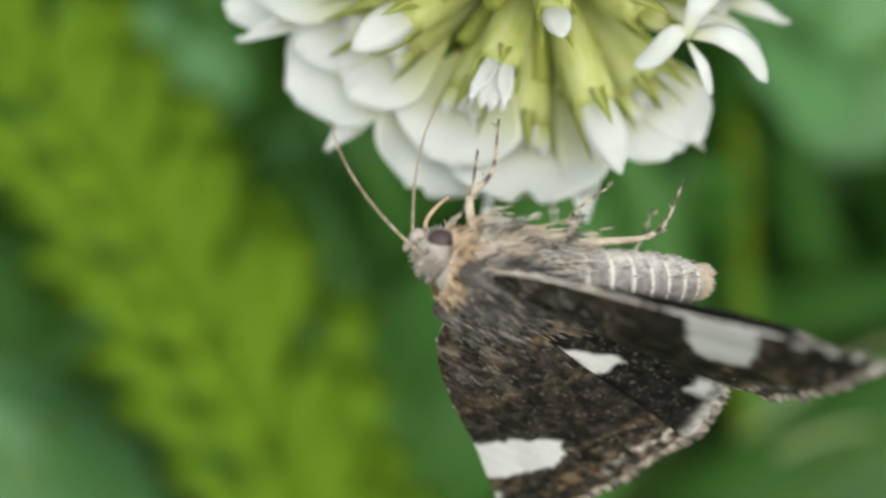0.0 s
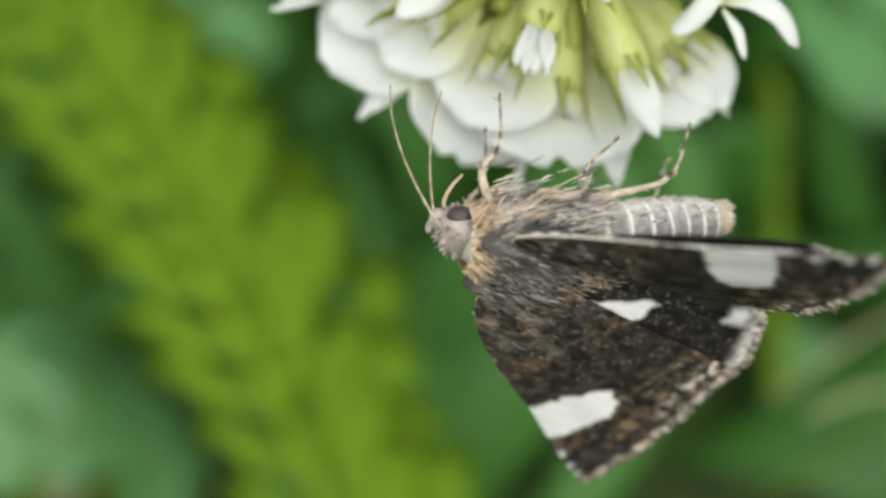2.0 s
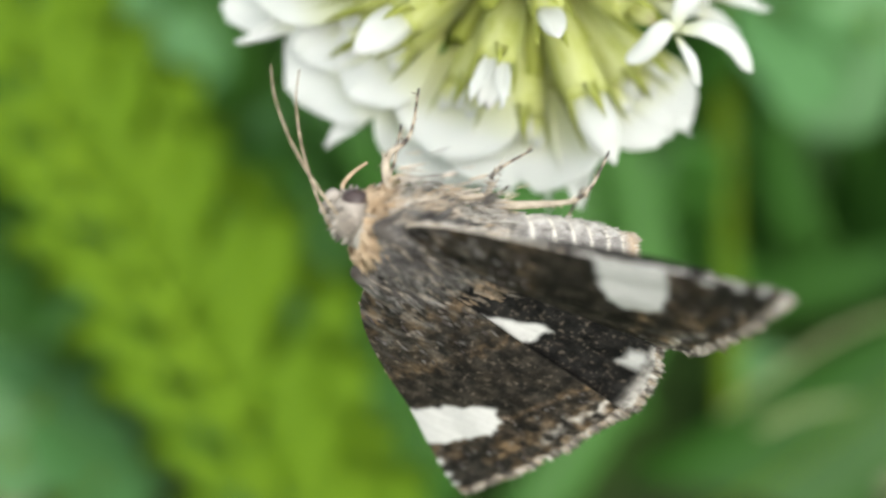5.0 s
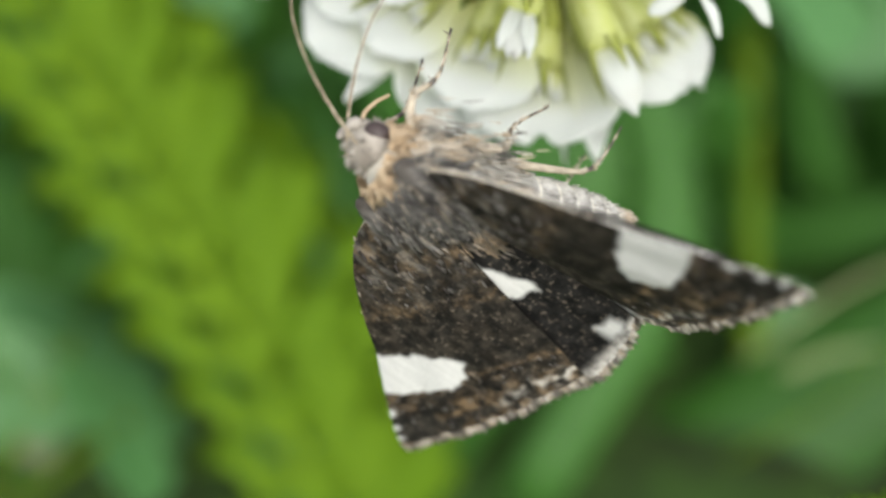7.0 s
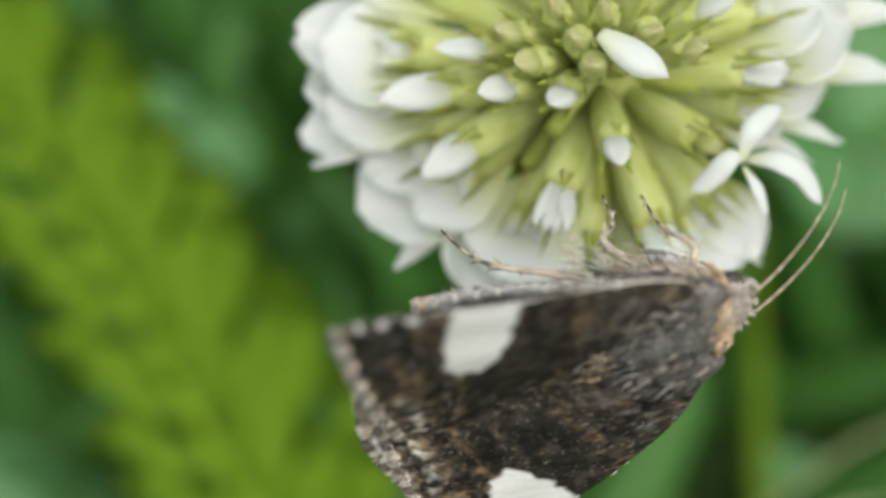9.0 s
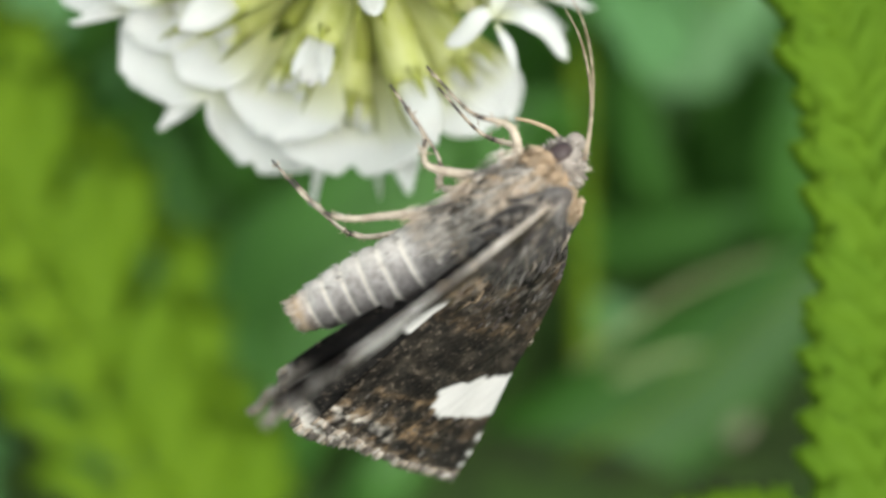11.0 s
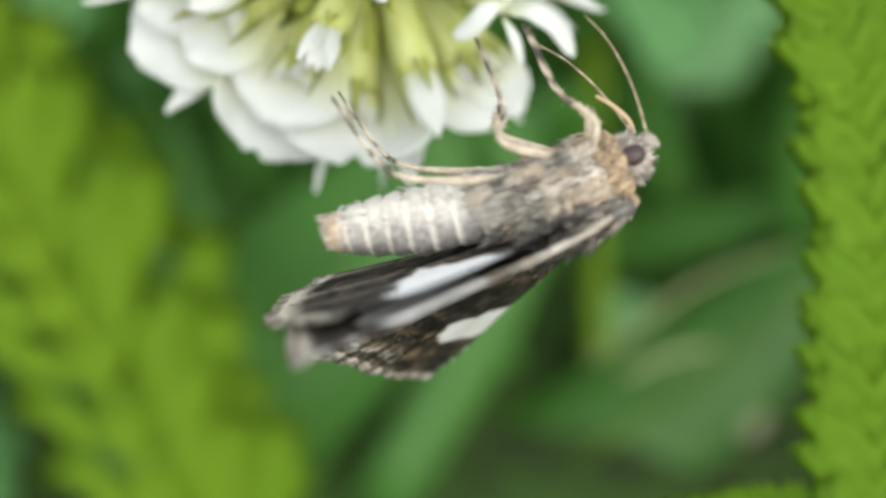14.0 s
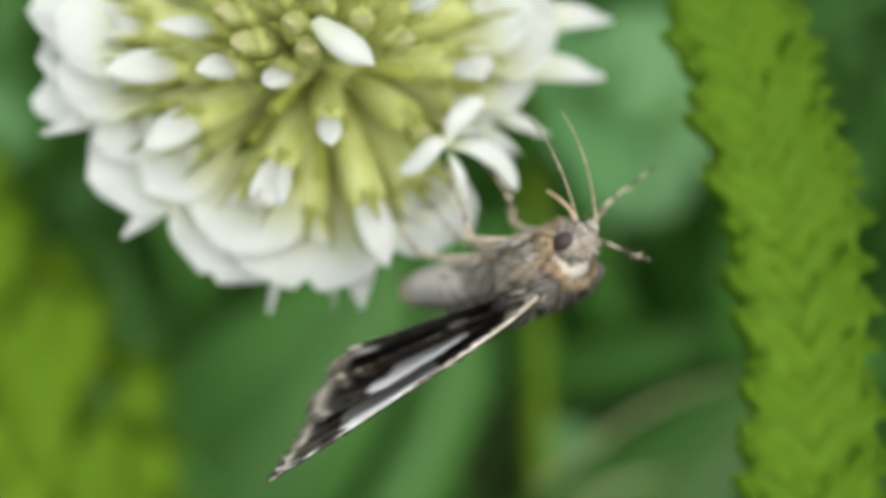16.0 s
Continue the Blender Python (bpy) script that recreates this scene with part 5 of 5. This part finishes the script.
    for _ in range(1500):
        x, y = rng.uniform(-190, 260), rng.uniform(80, 430)
        root = np.array([x, y, rng.uniform(-2, 3)])
        lean = rng.normal(size=2) * 22
        h = rng.uniform(25, 85)
        tip = root + np.array([lean[0], lean[1], h])
        rel = tip - np.array(EYE) * 1000
        d = rel @ AWAY
        if d < 185:
            continue
        u, v = 784 + 2154 * (rel @ RIGHT) / d, 441 - 2154 * (rel @ UP) / d
        if any(math.hypot(u - a, v - b) < c * 1.3 for a, b, c in gaps):
            continue
        blade(s, root, tip, rng.uniform(4.0, 15.0), rng.normal(size=3) * 8, rng)
    tagged(part("grass", s, M_BLADE, None), "dense green meadow grass behind the clover", "grass", kind="stuff")
    return sway


build_ground()
FLOWER = build_flower()
MOTH, WINGS, FEELERS, LEGS = build_moth()
LEAF = build_plants()


def motions():
    walk(FLOWER, [(t, pose(x * MM, y * MM, z * MM, a, b, c)) for t, x, y, z, a, b, c in FLOWER_ROWS])
    walk(LEAF, [(t, pose(x * MM, 0, 0)) for t, x in LEAF_SWAY])
    walk(MOTH, [(t, pose(x * MM, y * MM, z * MM, a, b, c)) for t, x, y, z, a, b, c in MOTH_ROWS])
    for ob, sg, rows in ((FEELERS[1], 1, LEFT_FEELER), (FEELERS[0], -1, RIGHT_FEELER)):
        walk(ob, [(t, pose(3.75 * MM, 0.4 * sg * MM, 0.15 * MM, a, b, c)) for t, a, b, c in rows])
    for sg, rows in ((1, LEFT_FORELEG), (-1, RIGHT_FORELEG)):
        walk(LEGS["fore", sg], [(t, pose(2.2 * MM, 0.6 * sg * MM, -1.1 * MM, a, b, c)) for t, a, b, c in rows])
        walk(LEGS["mid", sg], [(t, pose(0.9 * MM, 0.7 * sg * MM, -1.3 * MM, 0, b, 0)) for t, b in MIDLEG])
        walk(LEGS["hind", sg], [(t, pose(-0.6 * MM, 0.7 * sg * MM, -1.2 * MM, 0, b, 0)) for t, b in HINDLEG])
    for rows, low, key in ((LEFT_WING, LEFT_HIND, "left"), (RIGHT_WING, RIGHT_HIND, "right")):
        fore, hind, sg = WINGS[key]
        for ob, base, rows in ((fore, WING_BASE, rows), (hind, HIND_BASE, low)):
            walk(ob, [(t, pose(base[0] * MM, sg * base[1] * MM, base[2] * MM, a, b, c)) for t, a, b, c in rows])


motions()
